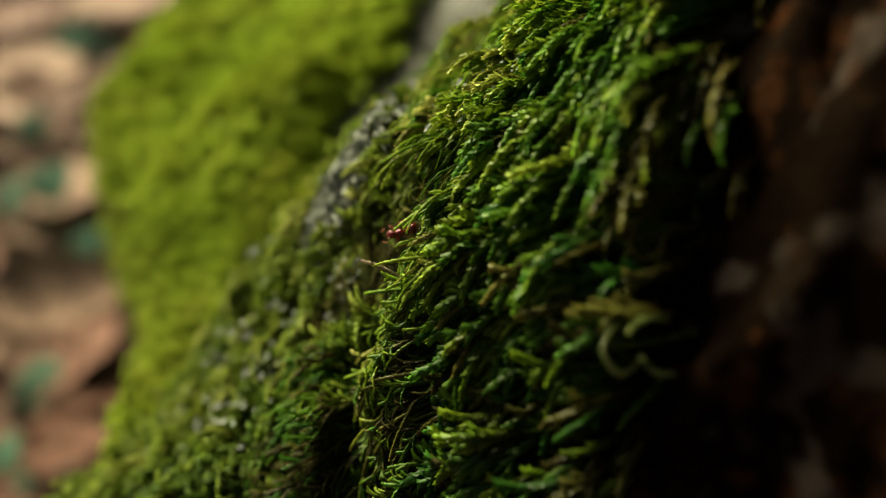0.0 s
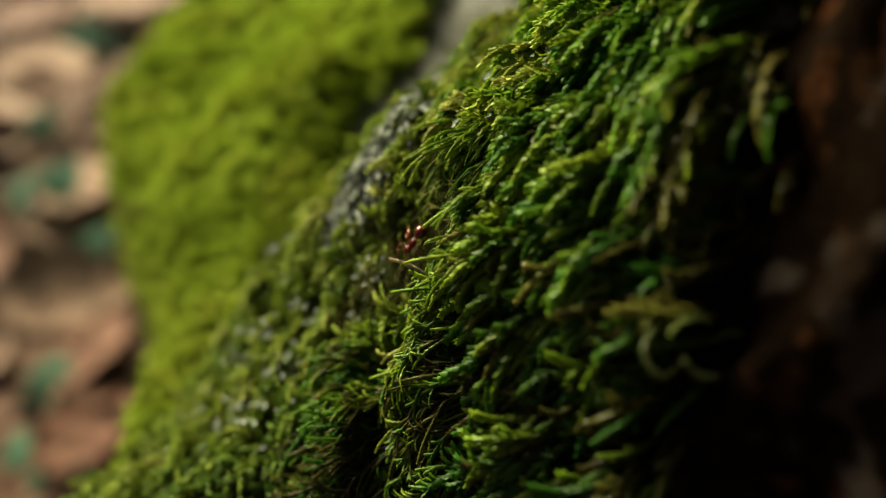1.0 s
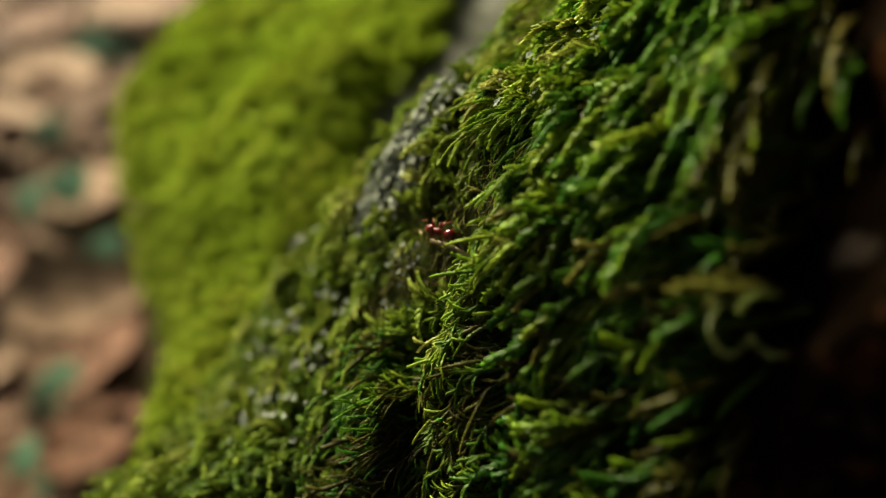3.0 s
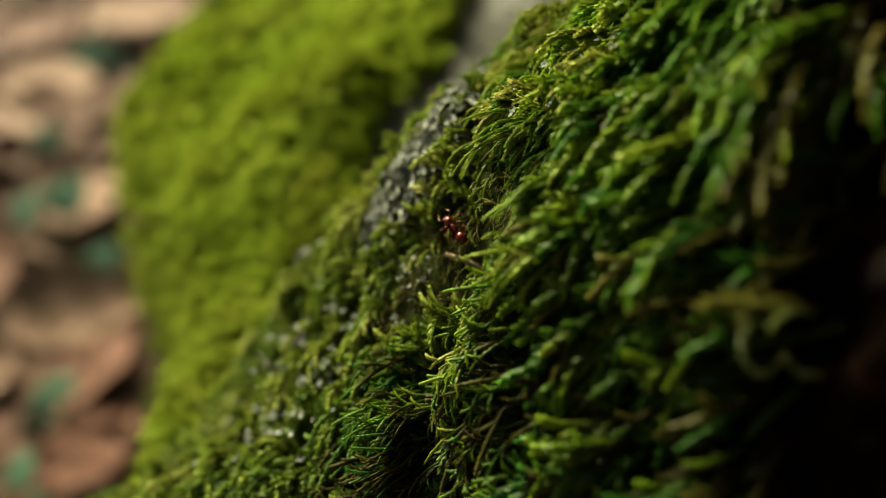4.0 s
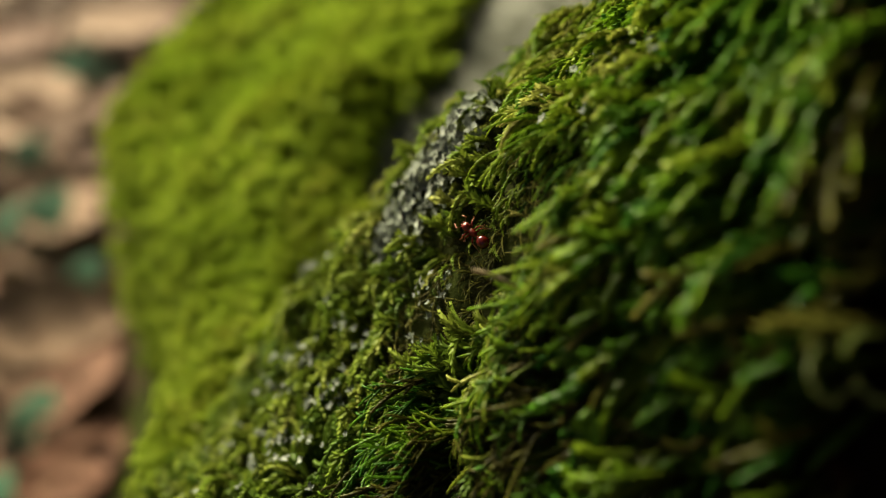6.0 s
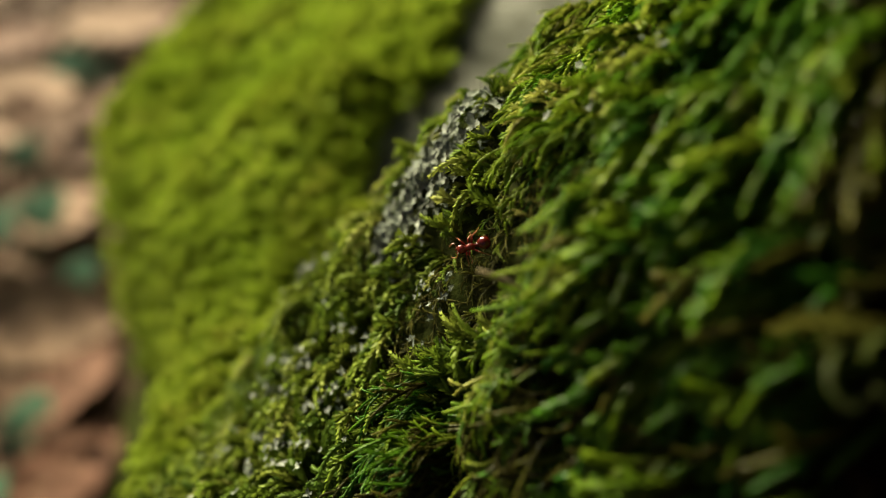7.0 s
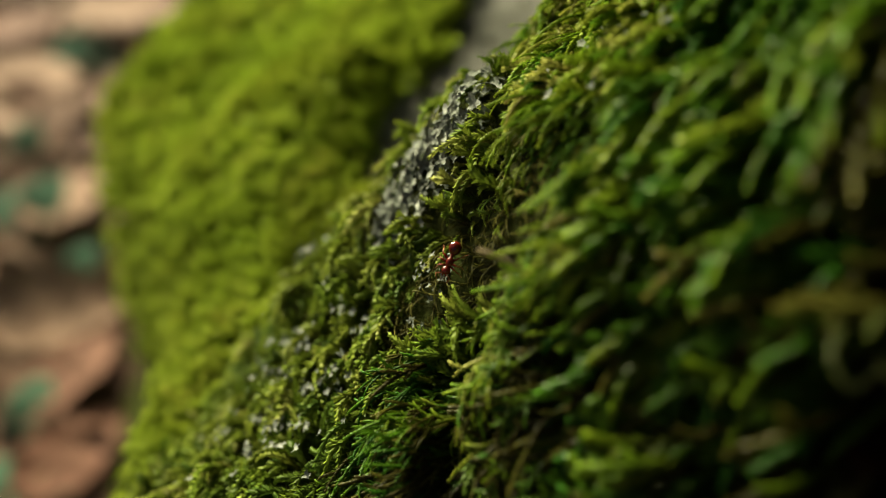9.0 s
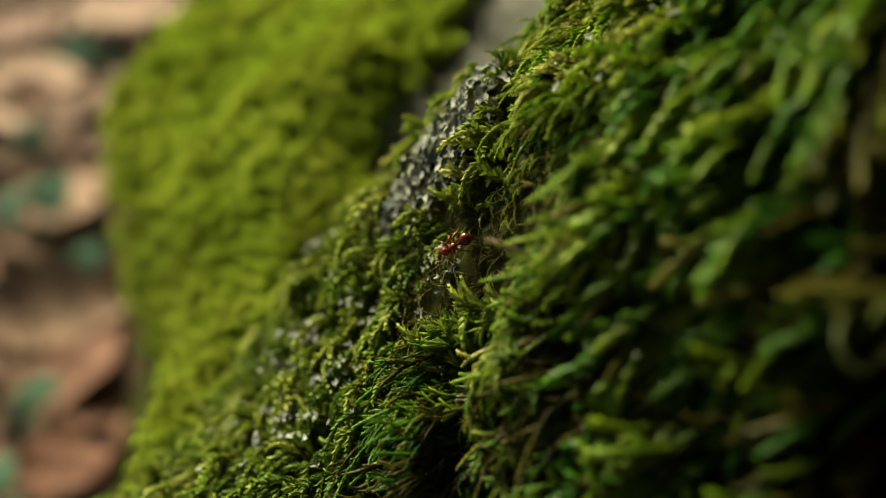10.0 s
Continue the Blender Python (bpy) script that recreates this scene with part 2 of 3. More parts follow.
def root_z(x, y):
    x, y = np.asarray(x, float), np.asarray(y, float)
    v = np.clip(y - 0.09, -0.05, 0.033)
    # the high cushion beside the trunk, and the lower slope that it overhangs
    high = 0.3268 + 0.9027 * x + 0.5766 * (y - 0.09) + 2.63 * x * x - 10.32 * x * v - 17.33 * v * v
    w = np.clip(y - 0.09, -0.008, 0.030)
    low = 0.3152 + 1.106 * x + 0.567 * (y - 0.09) + 4.29 * x * x + 17.98 * x * w + 9.48 * w * w
    low = low - 0.0045 * np.exp(-((x + 0.0085) / 0.006) ** 2 - ((y - 0.0850) / 0.010) ** 2)
    low = low - 7.0 * softplus(0.094 - y, 0.004) ** 2 / (1 + np.exp(-(x + 0.046) / 0.006))
    low = low + 0.0046 * np.exp(-((x + 0.0125) / 0.0065) ** 2 - ((y - 0.1000) / 0.0060) ** 2)
    low = low + 0.0040 * np.exp(-((x + 0.0145) / 0.008) ** 2 - ((y - 0.1190) / 0.008) ** 2)
    near = low + (high - low) / (1 + np.exp(-(x + 0.0060) / 0.0020))
    near = near + 0.0011 * waves(x, y, 3, 0.030) + 0.0006 * waves(x, y, 7, 0.011, 2)
    crest = 0.1275 + 0.0070 / (1 + np.exp(-(x + 0.004) / 0.003)) - 0.55 * softplus(-0.044 - x, 0.004) + 0.0012 * np.sin(x * 170)
    near = near - 2.0 * softplus(y - crest, 0.004)
    side = x - moss_edge(y)
    plates = waves(x, y, 91, 0.026, 2) + 0.7 * np.abs(waves(x, y, 92, 0.012, 3))
    near = near - 0.002 * np.exp(-((side - 0.004) / 0.003) ** 2) + 0.55 * softplus(side - 0.007, 0.003) + 0.0058 * plates / (1 + np.exp(-(side - 0.006) / 0.002))
    near = near - 26.0 * softplus(0.061 - y, 0.003) ** 2 / (1 + np.exp(-(x - 0.012) / 0.004)) - 10.0 * softplus(0.076 - y, 0.004) ** 2 / (1 + np.exp((x - 0.010) / 0.003))
    near = near - 0.0035 * np.exp(-((x + 0.0025) / 0.0085) ** 2) / (1 + np.exp((y - 0.0785) / 0.002))
    far = 0.270 + 0.6 * (x + 0.059) + 0.05 * (y - 0.246) + 0.0050 * waves(x, y, 5, 0.09, 2) + 0.0016 * waves(x, y, 6, 0.035, 1)
    far = far - 0.35 * softplus(0.15 - y, 0.02) - 0.3 * softplus(0.165 - y, 0.012) / (1 + np.exp(-(x + 0.045) / 0.006)) - 0.5 * softplus(x - 0.03, 0.02)
    z = smoothmax(near, far, 0.003)
    z = z - 12.0 * softplus(rim(y) - x, 0.0035)
    z = smoothmax(z, 0.16 - 0.6 * np.abs(x - 0.05), 0.01)
    wall = np.minimum(0.22 + 2.6 * (x - 0.078 - 0.01 * np.sin(y * 31)) + 0.012 * waves(x, y, 81, 0.05, 3), 0.62)
    z = smoothmax(z, np.where(y > -0.02, wall, wall - 4 * (-0.02 - y)), 0.006)
    # the root dives into the ground at both ends
    z = z - 2.2 * softplus(y - 0.56, 0.04) - 2.2 * softplus(-0.22 - y, 0.04)
    return np.maximum(z, -0.05)


def near_slope(x, y):
    """The part of the root that carries the short tufts of the near slope."""
    return y < np.minimum(0.143, 0.136 + 1.2 * (x + 0.042))


def root_normal(x, y, h=0.0015):
    gx = (root_z(x + h, y) - root_z(x - h, y)) / (2 * h)
    gy = (root_z(x, y + h) - root_z(x, y - h)) / (2 * h)
    n = np.stack([-gx, -gy, np.ones_like(gx)], -1)
    return n / np.linalg.norm(n, axis=-1, keepdims=True)


def grid_mesh(name, xs, ys, height, mat):
    gx, gy = np.meshgrid(xs, ys)
    v = np.stack([gx, gy, height(gx, gy)], -1).reshape(-1, 3)
    nx = len(xs)
    i = (np.arange(len(ys) - 1)[:, None] * nx + np.arange(nx - 1)[None]).ravel()
    t = np.concatenate([np.stack([i, i + 1, i + nx + 1], 1), np.stack([i, i + nx + 1, i + nx], 1)])
    return big_mesh(name, v, t, mat)


tree = tagged(new("tree"), "Moss-covered base of an old tree, roots swelling over leaf litter", "tree")
root_mesh = grid_mesh("root", np.concatenate([np.linspace(-0.42, -0.14, 30), np.linspace(-0.138, 0.12, 150), np.linspace(0.1225, 0.3, 40)]),
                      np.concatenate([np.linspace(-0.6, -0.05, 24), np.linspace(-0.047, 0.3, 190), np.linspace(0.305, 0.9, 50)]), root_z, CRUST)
root_mesh.materials.append(BARK)
root_mesh.materials.append(PALE)
root_mesh.materials.append(MAT)
at = np.zeros(3 * len(root_mesh.polygons), np.float32)
root_mesh.polygons.foreach_get("center", at)
at = at.reshape(-1, 3)
# bare bark beside the moss takes the near-black tone, shade included
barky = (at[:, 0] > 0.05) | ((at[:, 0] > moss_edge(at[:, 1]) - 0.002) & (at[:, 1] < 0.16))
pale = (at[:, 0] < 0.05) & (at[:, 0] > -0.030 + 0.62 * (at[:, 1] - 0.1896)) & (at[:, 1] > 0.155) & (at[:, 1] < 0.32)
matted = ~near_slope(at[:, 0], at[:, 1]) & (at[:, 0] > rim(at[:, 1]) - 0.005)
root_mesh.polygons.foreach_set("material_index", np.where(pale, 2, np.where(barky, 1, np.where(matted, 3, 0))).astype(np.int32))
root = part("root", root_mesh, tree, "grey flaking root bark under the moss")


def trunk_mesh():
    """Furrowed trunk beside the root, hollow below the bulge; an added lean blocks the sky."""
    na, nz = 220, 130
    v, f = [], []
    for j in range(nz + 1):
        z = -0.05 + 2.6 * (j / nz) ** 1.7
        # the lean, out of view, is added to keep skylight off the moss
        lean = max(z - 0.30, 0)
        hollow = 0.10 * math.exp(-((z - 0.24) / 0.10) ** 2)
        for i in range(na):
            a = 2 * math.pi * i / na
            p = Vector((math.cos(a), math.sin(a), 0))
            d = noise.fractal(Vector((p.x * 4.5, p.y * 4.5, z * 2.2)), 0.9, 2.1, 5)
            d2 = abs(noise.noise(Vector((p.x * 16, p.y * 16, z * 7))))
            d3 = noise.fractal(Vector((p.x * 30, p.y * 30, z * 22)), 0.9, 2.1, 4)
            r = 0.44 - hollow + 0.02 * d + 0.016 * d2 + 0.006 * d3 + 0.08 * math.exp(-max(z, 0) / 0.05)
            v.append((0.515 - 0.32 * lean + r * p.x, -0.06 - 0.10 * lean + r * p.y, z))
    for j in range(nz):
        for i in range(na):
            k = (i + 1) % na
            f.append((j * na + i, j * na + k, (j + 1) * na + k, (j + 1) * na + i))
    f.append(tuple(nz * na + i for i in range(na)))
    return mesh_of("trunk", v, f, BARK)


trunk = part("trunk", trunk_mesh(), tree, "furrowed bark with deep shade put into its colour")


# ---- moss shoots ----
LEAF_FACES = np.array([(0, 1, 3), (0, 3, 2)])


def scale_leaf(base, way, out, size, wide, clasp, hook):
    """Four points of a small pointed leaf, keeled outwards, that clasps its stem and hooks at the tip."""
    side = way.cross(out).normalized()
    mid = base + way * size * 0.42 - out * size * clasp
    return [base + out * size * 0.06, mid + side * size * wide * 0.5, mid - side * size * wide * 0.5, base + way * size - out * size * hook]


def add_plait(leaves, ages, cores, path, up, leaf, open_angle, wide, hook, rng, age0=0.0):
    """Leaves overlap forwards along the path on both flanks and on the back, like a plait."""
    n = len(path) - 1
    for i in range(n):
        u = i / n
        t = (path[i + 1] - path[i]).normalized()
        s = t.cross(up).normalized()
        w = s.cross(t).normalized()
        size = leaf * (0.82 + 0.30 * math.sin(math.pi * min(1, 0.3 + u * 0.7))) * rng.uniform(0.88, 1.12) * (1.0 - 0.42 * max(0, u - 0.5) / 0.5)
        for phi in (-1.35, 1.35, 0.45 if i % 2 else -0.45):
            phi += rng.uniform(-0.2, 0.2)
            out = (w * math.cos(phi) + s * math.sin(phi)).normalized()
            a = open_angle * rng.uniform(0.65, 1.25)
            way = (t * math.cos(a) + out * math.sin(a)).normalized()
            face = (out * math.cos(a) - t * math.sin(a)).normalized()
            leaves.append(scale_leaf(path[i] + out * leaf * 0.10, way, face, size, wide, 0.16, hook * rng.uniform(0.3, 1.2)))
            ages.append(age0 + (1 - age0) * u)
    cores.append(([path[i] for i in range(0, n + 1, 3)], leaf * 0.14, up, age0))


def stem_path(start, heading, up, length, rise, droop, bend, n):
    side = heading.cross(up).normalized()
    return [start + heading * length * u + side * bend * length * u * u + up * (rise * math.sin(u * 2.3) - droop * u ** 3) for u in (i / n for i in range(n + 1))]


def gather(leaves, ages, cores):
    v = np.array([[tuple(q) for q in four] for four in leaves]).reshape(-1, 3)
    t = (np.arange(len(leaves))[:, None, None] * 4 + LEAF_FACES[None]).reshape(-1, 3)
    vs, ts, ag, base = [v], [t], [np.repeat(ages, 4)], len(v)
    for path, radius, up, age0 in cores:
        ring = []
        for i, p in enumerate(path):
            d = (path[min(i + 1, len(path) - 1)] - path[max(i - 1, 0)]).normalized()
            s = d.cross(up).normalized()
            w = s.cross(d)
            ring += [tuple(p + (s * math.cos(a) + w * math.sin(a)) * radius * (1 - 0.6 * i / len(path))) for a in (0.5, 2.6, 4.7)]
        vs.append(np.array(ring))
        k = (np.arange(len(path) - 1)[:, None] * 3 + np.arange(3)[None]).ravel()
        j = (np.arange(len(path) - 1)[:, None] * 3 + (np.arange(3)[None] + 1) % 3).ravel()
        ts.append(np.concatenate([np.stack([k, j, j + 3], 1), np.stack([k, j + 3, k + 3], 1)]) + base)
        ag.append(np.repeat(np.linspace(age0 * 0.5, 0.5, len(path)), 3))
        base += len(ring)
    return np.concatenate(vs), np.concatenate(ts), np.concatenate(ag)


def shoot(rng, length, leaf, step, branches, open_angle=0.42, wide=0.55, hook=0.15, rise=(0.10, 0.22), droop=(0.06, 0.24)):
    """A moss shoot with side branches, along +x from its root, z away from the ground."""
    leaves, ages, cores = [], [], []
    X, Z = Vector((1, 0, 0)), Vector((0, 0, 1))
    path = stem_path(Vector((0, 0, 0)), X, Z, length, length * rng.uniform(*rise), length * rng.uniform(*droop), rng.uniform(-0.25, 0.25), max(4, int(length / step)))
    add_plait(leaves, ages, cores, path, Z, leaf, open_angle, wide, hook, rng)
    for k in range(branches):
        u = rng.uniform(0.15, 0.7)
        p = path[int(u * (len(path) - 1))]
        a = (1 if k % 2 else -1) * rng.uniform(0.28, 0.6)
        way = Vector((math.cos(a), math.sin(a), rng.uniform(0.0, 0.2))).normalized()
        arm = length * rng.uniform(0.25, 0.42)
        add_plait(leaves, ages, cores, stem_path(p, way, Z, arm, arm * 0.12, arm * 0.2, -0.35 * a, max(4, int(arm / step))), Z, leaf * 0.82, open_angle, wide, hook, rng, u * 0.7)
    return gather(leaves, ages, cores)


def frames_at(xy, heading, tilt, scale, lift):
    """Turn and place for shoots on the root: x along the heading in the surface, z out of it."""
    x, y = xy[:, 0], xy[:, 1]
    n = root_normal(x, y)
    h = np.stack([np.cos(heading), np.sin(heading), np.zeros_like(heading)], -1)
    t = h - n * (h * n).sum(-1, keepdims=True)
    t /= np.linalg.norm(t, axis=-1, keepdims=True)
    b = np.cross(n, t)
    c, s = np.cos(tilt)[:, None], np.sin(tilt)[:, None]
    t, n = t * c + n * s, n * c - t * s
    r = np.stack([t, b, n], -1) * scale[:, None, None]
    p = np.stack([x, y, root_z(x, y)], -1) + n * lift[:, None]
    return r, p


def carpet(name, protos, picks, r, p, mat, tints):
    vs, ts, ages, tone, base = [], [], [], [], 0
    for k, (v, t, age) in enumerate(protos):
        m = np.nonzero(picks == k)[0]
        if not len(m):
            continue
        w = np.einsum("mij,vj->mvi", r[m], v) + p[m][:, None]
        ts.append((np.arange(len(m))[:, None, None] * len(v) + t[None]).reshape(-1, 3) + base)
        vs.append(w.reshape(-1, 3))
        ages.append(np.tile(age, len(m)))
        tone.append(np.repeat(tints[m], len(v)))
        base += len(m) * len(v)
    return big_mesh(name, np.concatenate(vs), np.concatenate(ts), mat, age=np.concatenate(ages), tint=np.concatenate(tone))


def scatter(rng, n, x0, x1, y0, y1, keep):
    xy = np.stack([rng.uniform(x0, x1, n), rng.uniform(y0, y1, n)], -1)
    return xy[keep(xy[:, 0], xy[:, 1], rng.uniform(0, 1, n))]


def on_lichen(x, y):
    """The patch of the root that carries lichen in place of moss."""
    u, v = x + 0.0165, y - 0.1200
    a, b = 0.8 * u + 0.6 * v, 0.8 * v - 0.6 * u
    edge = 1 + 0.35 * waves(x, y, 61, 0.006, 2)
    strip = ((x + 0.040) / 0.0060) ** 2 + ((y - 0.1320 - 0.3 * (x + 0.040)) / 0.0045) ** 2
    return ((a / 0.0078) ** 2 + (b / 0.0062) ** 2 < edge) | (strip < edge)


def in_lane(x, y, width):
    """The short low moss along which the ant walks."""
    near_end = np.clip((x + 0.0105) / 0.0060, 0, 1)
    far_end = np.clip((x + 0.0160) / 0.0055, 0, 1)
    d1 = np.hypot(x + 0.0105 - 0.0060 * near_end, y - 0.1000 + 0.0060 * near_end)
    d2 = np.hypot(x + 0.0160 - 0.0055 * far_end, y - 0.1000)
    return np.minimum(d1, d2) < width


def reaches(xy, head, length):
    """Which shoots would lie over the lane or the lichen."""
    out = np.zeros(len(xy), bool)
    for k in (0.0, 0.2, 0.4, 0.6, 0.8, 1.0):
        x, y = xy[:, 0] + 0.72 * k * length * np.cos(head), xy[:, 1] + 0.72 * k * length * np.sin(head)
        out |= in_lane(x, y, 0.0050) | on_lichen(x, y)
    return out


def hues(nrg, xy, seed, scale, spread=0.22):
    """A hue per shoot, 0 deep green to 1 yellow, that drifts in patches."""
    return np.clip(0.5 + 0.20 * waves(xy[:, 0], xy[:, 1], seed, scale, 2) + nrg.normal(0, spread, len(xy)), 0, 1)


def build_moss():
    rng, nrg = random.Random(11), np.random.default_rng(11)
    fine = [shoot(rng, rng.uniform(0.0065, 0.0125), 0.00078, 0.00029, rng.choice((0, 1, 2, 3, 3)), rng.uniform(0.32, 0.52), rng.uniform(0.46, 0.58), rng.uniform(0.0, 0.2)) for _ in range(20)]
    coarse_shoots = [shoot(rng, rng.uniform(0.0075, 0.0125), 0.0019, 0.00100, rng.choice((0, 1, 2, 3)), rng.uniform(0.32, 0.5), 0.58, 0.05) for _ in range(14)]
    plump = [shoot(rng, rng.uniform(0.0045, 0.0080), 0.0013, 0.00044, rng.choice((0, 1, 2)), rng.uniform(0.38, 0.55), rng.uniform(0.45, 0.58), rng.uniform(0.0, 0.3), (0.12, 0.35), (0.15, 0.5)) for _ in range(14)]
    tufts = [shoot(rng, rng.uniform(0.0040, 0.0085), 0.0013, 0.00058, rng.choice((0, 1, 1)), rng.uniform(0.45, 0.7), rng.uniform(0.40, 0.52), rng.uniform(-0.1, 0.3), (0.15, 0.4), (0.2, 0.6)) for _ in range(16)]

    def right_side(x, y, u):
        return (x < moss_edge(y) + 0.0005 + 0.006 * u ** 3) & (x > -0.0085 - (0.012 * u * u + 0.008 * (y < 0.088)) * (y < 0.105) + 0.0085 * np.clip((y - 0.103) / 0.010, 0, 1)) & (y < 0.142)

    xy = scatter(nrg, 15500, -0.030, 0.042, 0.030, 0.142, right_side)
    clump = waves(xy[:, 0], xy[:, 1], 71, 0.010, 2)
    xy, clump = xy[clump > -0.75], clump[clump > -0.75]
    head = math.pi + 0.34 + 6.0 * np.clip(0.092 - xy[:, 1], 0, 0.035) + 0.24 * waves(xy[:, 0], xy[:, 1], 21, 0.024, 2) + nrg.normal(0, 0.13, len(xy))
    free = ~reaches(xy, head, 0.001)
    xy, head, clump = xy[free], head[free], np.clip(clump[free], -1, 1)
    short = np.where(reaches(xy, head, 0.0105), 0.55, 1.0)
    r, p = frames_at(xy, head, (nrg.uniform(-0.12, 0.34, len(xy)) + 0.10 * clump) * np.where(xy[:, 1] < 0.078, 0.55, 1.0), (nrg.uniform(0.65, 1.05, len(xy)) + 0.1 * clump) * short, nrg.uniform(-0.0006, 0.0026, len(xy)) + 0.0016 * clump)
    # lower tints near the camera and towards the trunk put shade into the green
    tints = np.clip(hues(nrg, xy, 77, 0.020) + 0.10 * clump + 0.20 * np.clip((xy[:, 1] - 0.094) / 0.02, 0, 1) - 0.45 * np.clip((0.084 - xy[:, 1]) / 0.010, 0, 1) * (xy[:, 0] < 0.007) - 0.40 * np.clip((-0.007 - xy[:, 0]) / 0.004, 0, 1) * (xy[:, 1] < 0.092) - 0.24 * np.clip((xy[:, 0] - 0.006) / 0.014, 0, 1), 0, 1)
    crestal = nrg.uniform(0, 1, len(xy)) < 0.8 * np.clip((xy[:, 1] - 0.094) / 0.012, 0, 1)
    far_off = (xy[:, 0] > 0.0075 + 0.25 * (xy[:, 1] - 0.09)) | (xy[:, 1] < 0.062)
    thin = far_off & (nrg.uniform(0, 1, len(xy)) < 0.25)
    picks = np.where(crestal & ~far_off, nrg.integers(0, len(plump), len(xy)), 0)
    picks = np.where(crestal & ~far_off, picks, np.where(far_off, nrg.integers(0, len(coarse_shoots), len(xy)), nrg.integers(0, len(fine), len(xy))))
    # the shoots beside the lane stand as single parts, the rest as one carpet
    near = np.nonzero(~far_off & ~crestal & (np.abs(xy[:, 0] + 0.002) < 0.010) & (np.abs(xy[:, 1] - 0.088) < 0.022))[0][:280]
    rest = np.ones(len(xy), bool)
    rest[near] = False
    # brown shoots at the fringe; their extra share low down also paints in shade
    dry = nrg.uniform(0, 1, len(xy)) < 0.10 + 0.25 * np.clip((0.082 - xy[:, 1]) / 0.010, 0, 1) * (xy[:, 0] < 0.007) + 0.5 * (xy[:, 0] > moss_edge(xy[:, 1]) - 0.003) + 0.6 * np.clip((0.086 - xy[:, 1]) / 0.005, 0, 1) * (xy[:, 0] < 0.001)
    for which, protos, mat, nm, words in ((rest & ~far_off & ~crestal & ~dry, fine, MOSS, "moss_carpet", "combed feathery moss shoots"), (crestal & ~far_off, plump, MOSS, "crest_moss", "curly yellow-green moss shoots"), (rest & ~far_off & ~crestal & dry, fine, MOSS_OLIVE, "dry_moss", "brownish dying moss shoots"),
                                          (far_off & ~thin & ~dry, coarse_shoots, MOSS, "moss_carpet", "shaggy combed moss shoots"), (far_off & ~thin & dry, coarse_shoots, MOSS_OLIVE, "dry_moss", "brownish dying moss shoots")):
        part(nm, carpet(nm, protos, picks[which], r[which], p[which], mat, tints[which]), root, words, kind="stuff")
    single = [big_mesh("moss_shoot", v, t, MOSS, age=age, tint=np.full(len(v), 0.2 + 0.75 * k / len(fine))) for k, (v, t, age) in enumerate(fine)]
    for k in near:
        m = Matrix(r[k].tolist()).to_4x4()
        m.translation = p[k]
        part("moss_shoot", single[picks[k]], root, m=m)

    def left_side(x, y, u):
        patch = waves(x, y, 31, 0.022, 2)
        return (x < -0.006) & ~in_lane(x, y, 0.0028) & (x > rim(y) - 0.008) & near_slope(x, y) & (patch > -1.2 + 0.4 * u + 0.7 * np.clip((0.094 - y) / 0.012, 0, 1)) & ~on_lichen(x, y)

    xy = scatter(nrg, 9000, -0.11, 0.002, 0.03, 0.150, left_side)
    head = math.pi + 0.4 + 0.9 * waves(xy[:, 0], xy[:, 1], 23, 0.02, 2) + nrg.normal(0, 0.7, len(xy))
    lump = np.clip(waves(xy[:, 0], xy[:, 1], 33, 0.009, 2), -1, 1)
    small = in_lane(xy[:, 0], xy[:, 1], 0.0045) | reaches(xy, head, 0.007)
    # low tufts lie flatter and get deeper tints, shade put into their colour
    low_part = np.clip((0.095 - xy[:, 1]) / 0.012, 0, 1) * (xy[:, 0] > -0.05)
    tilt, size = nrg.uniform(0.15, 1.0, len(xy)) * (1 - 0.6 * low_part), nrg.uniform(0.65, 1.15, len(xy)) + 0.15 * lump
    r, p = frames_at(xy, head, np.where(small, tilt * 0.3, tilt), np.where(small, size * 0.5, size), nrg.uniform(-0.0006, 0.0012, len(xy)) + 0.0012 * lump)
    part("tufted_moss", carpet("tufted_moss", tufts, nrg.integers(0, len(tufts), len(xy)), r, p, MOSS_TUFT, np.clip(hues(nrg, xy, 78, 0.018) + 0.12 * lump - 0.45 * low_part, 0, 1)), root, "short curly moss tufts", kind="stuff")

    def lane_side(x, y, u):
        return in_lane(x, y, 0.0075) & ~on_lichen(x, y)

    xy = scatter(nrg, 900, -0.03, 0.01, 0.08, 0.115, lane_side)
    head = math.pi + 0.5 + nrg.normal(0, 0.9, len(xy))
    r, p = frames_at(xy, head, nrg.uniform(-0.05, 0.40, len(xy)), nrg.uniform(0.30, 0.52, len(xy)), nrg.uniform(-0.0004, 0.0006, len(xy)))
    part("low_moss", carpet("low_moss", fine, nrg.integers(0, len(fine), len(xy)), r, p, MOSS_OLIVE, hues(nrg, xy, 79, 0.012)), root, "low olive moss along a bare lane", kind="stuff")

    coarse = [shoot(rng, rng.uniform(0.006, 0.011), 0.0034, 0.0020, 0, 0.6, 0.55, 0.1, (0.1, 0.4), (0.1, 0.5)) for _ in range(10)]

    def far_side(x, y, u):
        bare = (x > -0.0245 + 0.62 * (y - 0.1896) + 0.002 * np.sin(y * 160)) & (y < 0.30) & (y > 0.165)
        return (x > rim(y) - 0.008) & ~near_slope(x + 0.002, y) & ~bare

    middling = [shoot(rng, rng.uniform(0.0045, 0.0085), 0.0019, 0.0010, 0, 0.5, 0.5, 0.1, (0.1, 0.4), (0.1, 0.5)) for _ in range(12)]
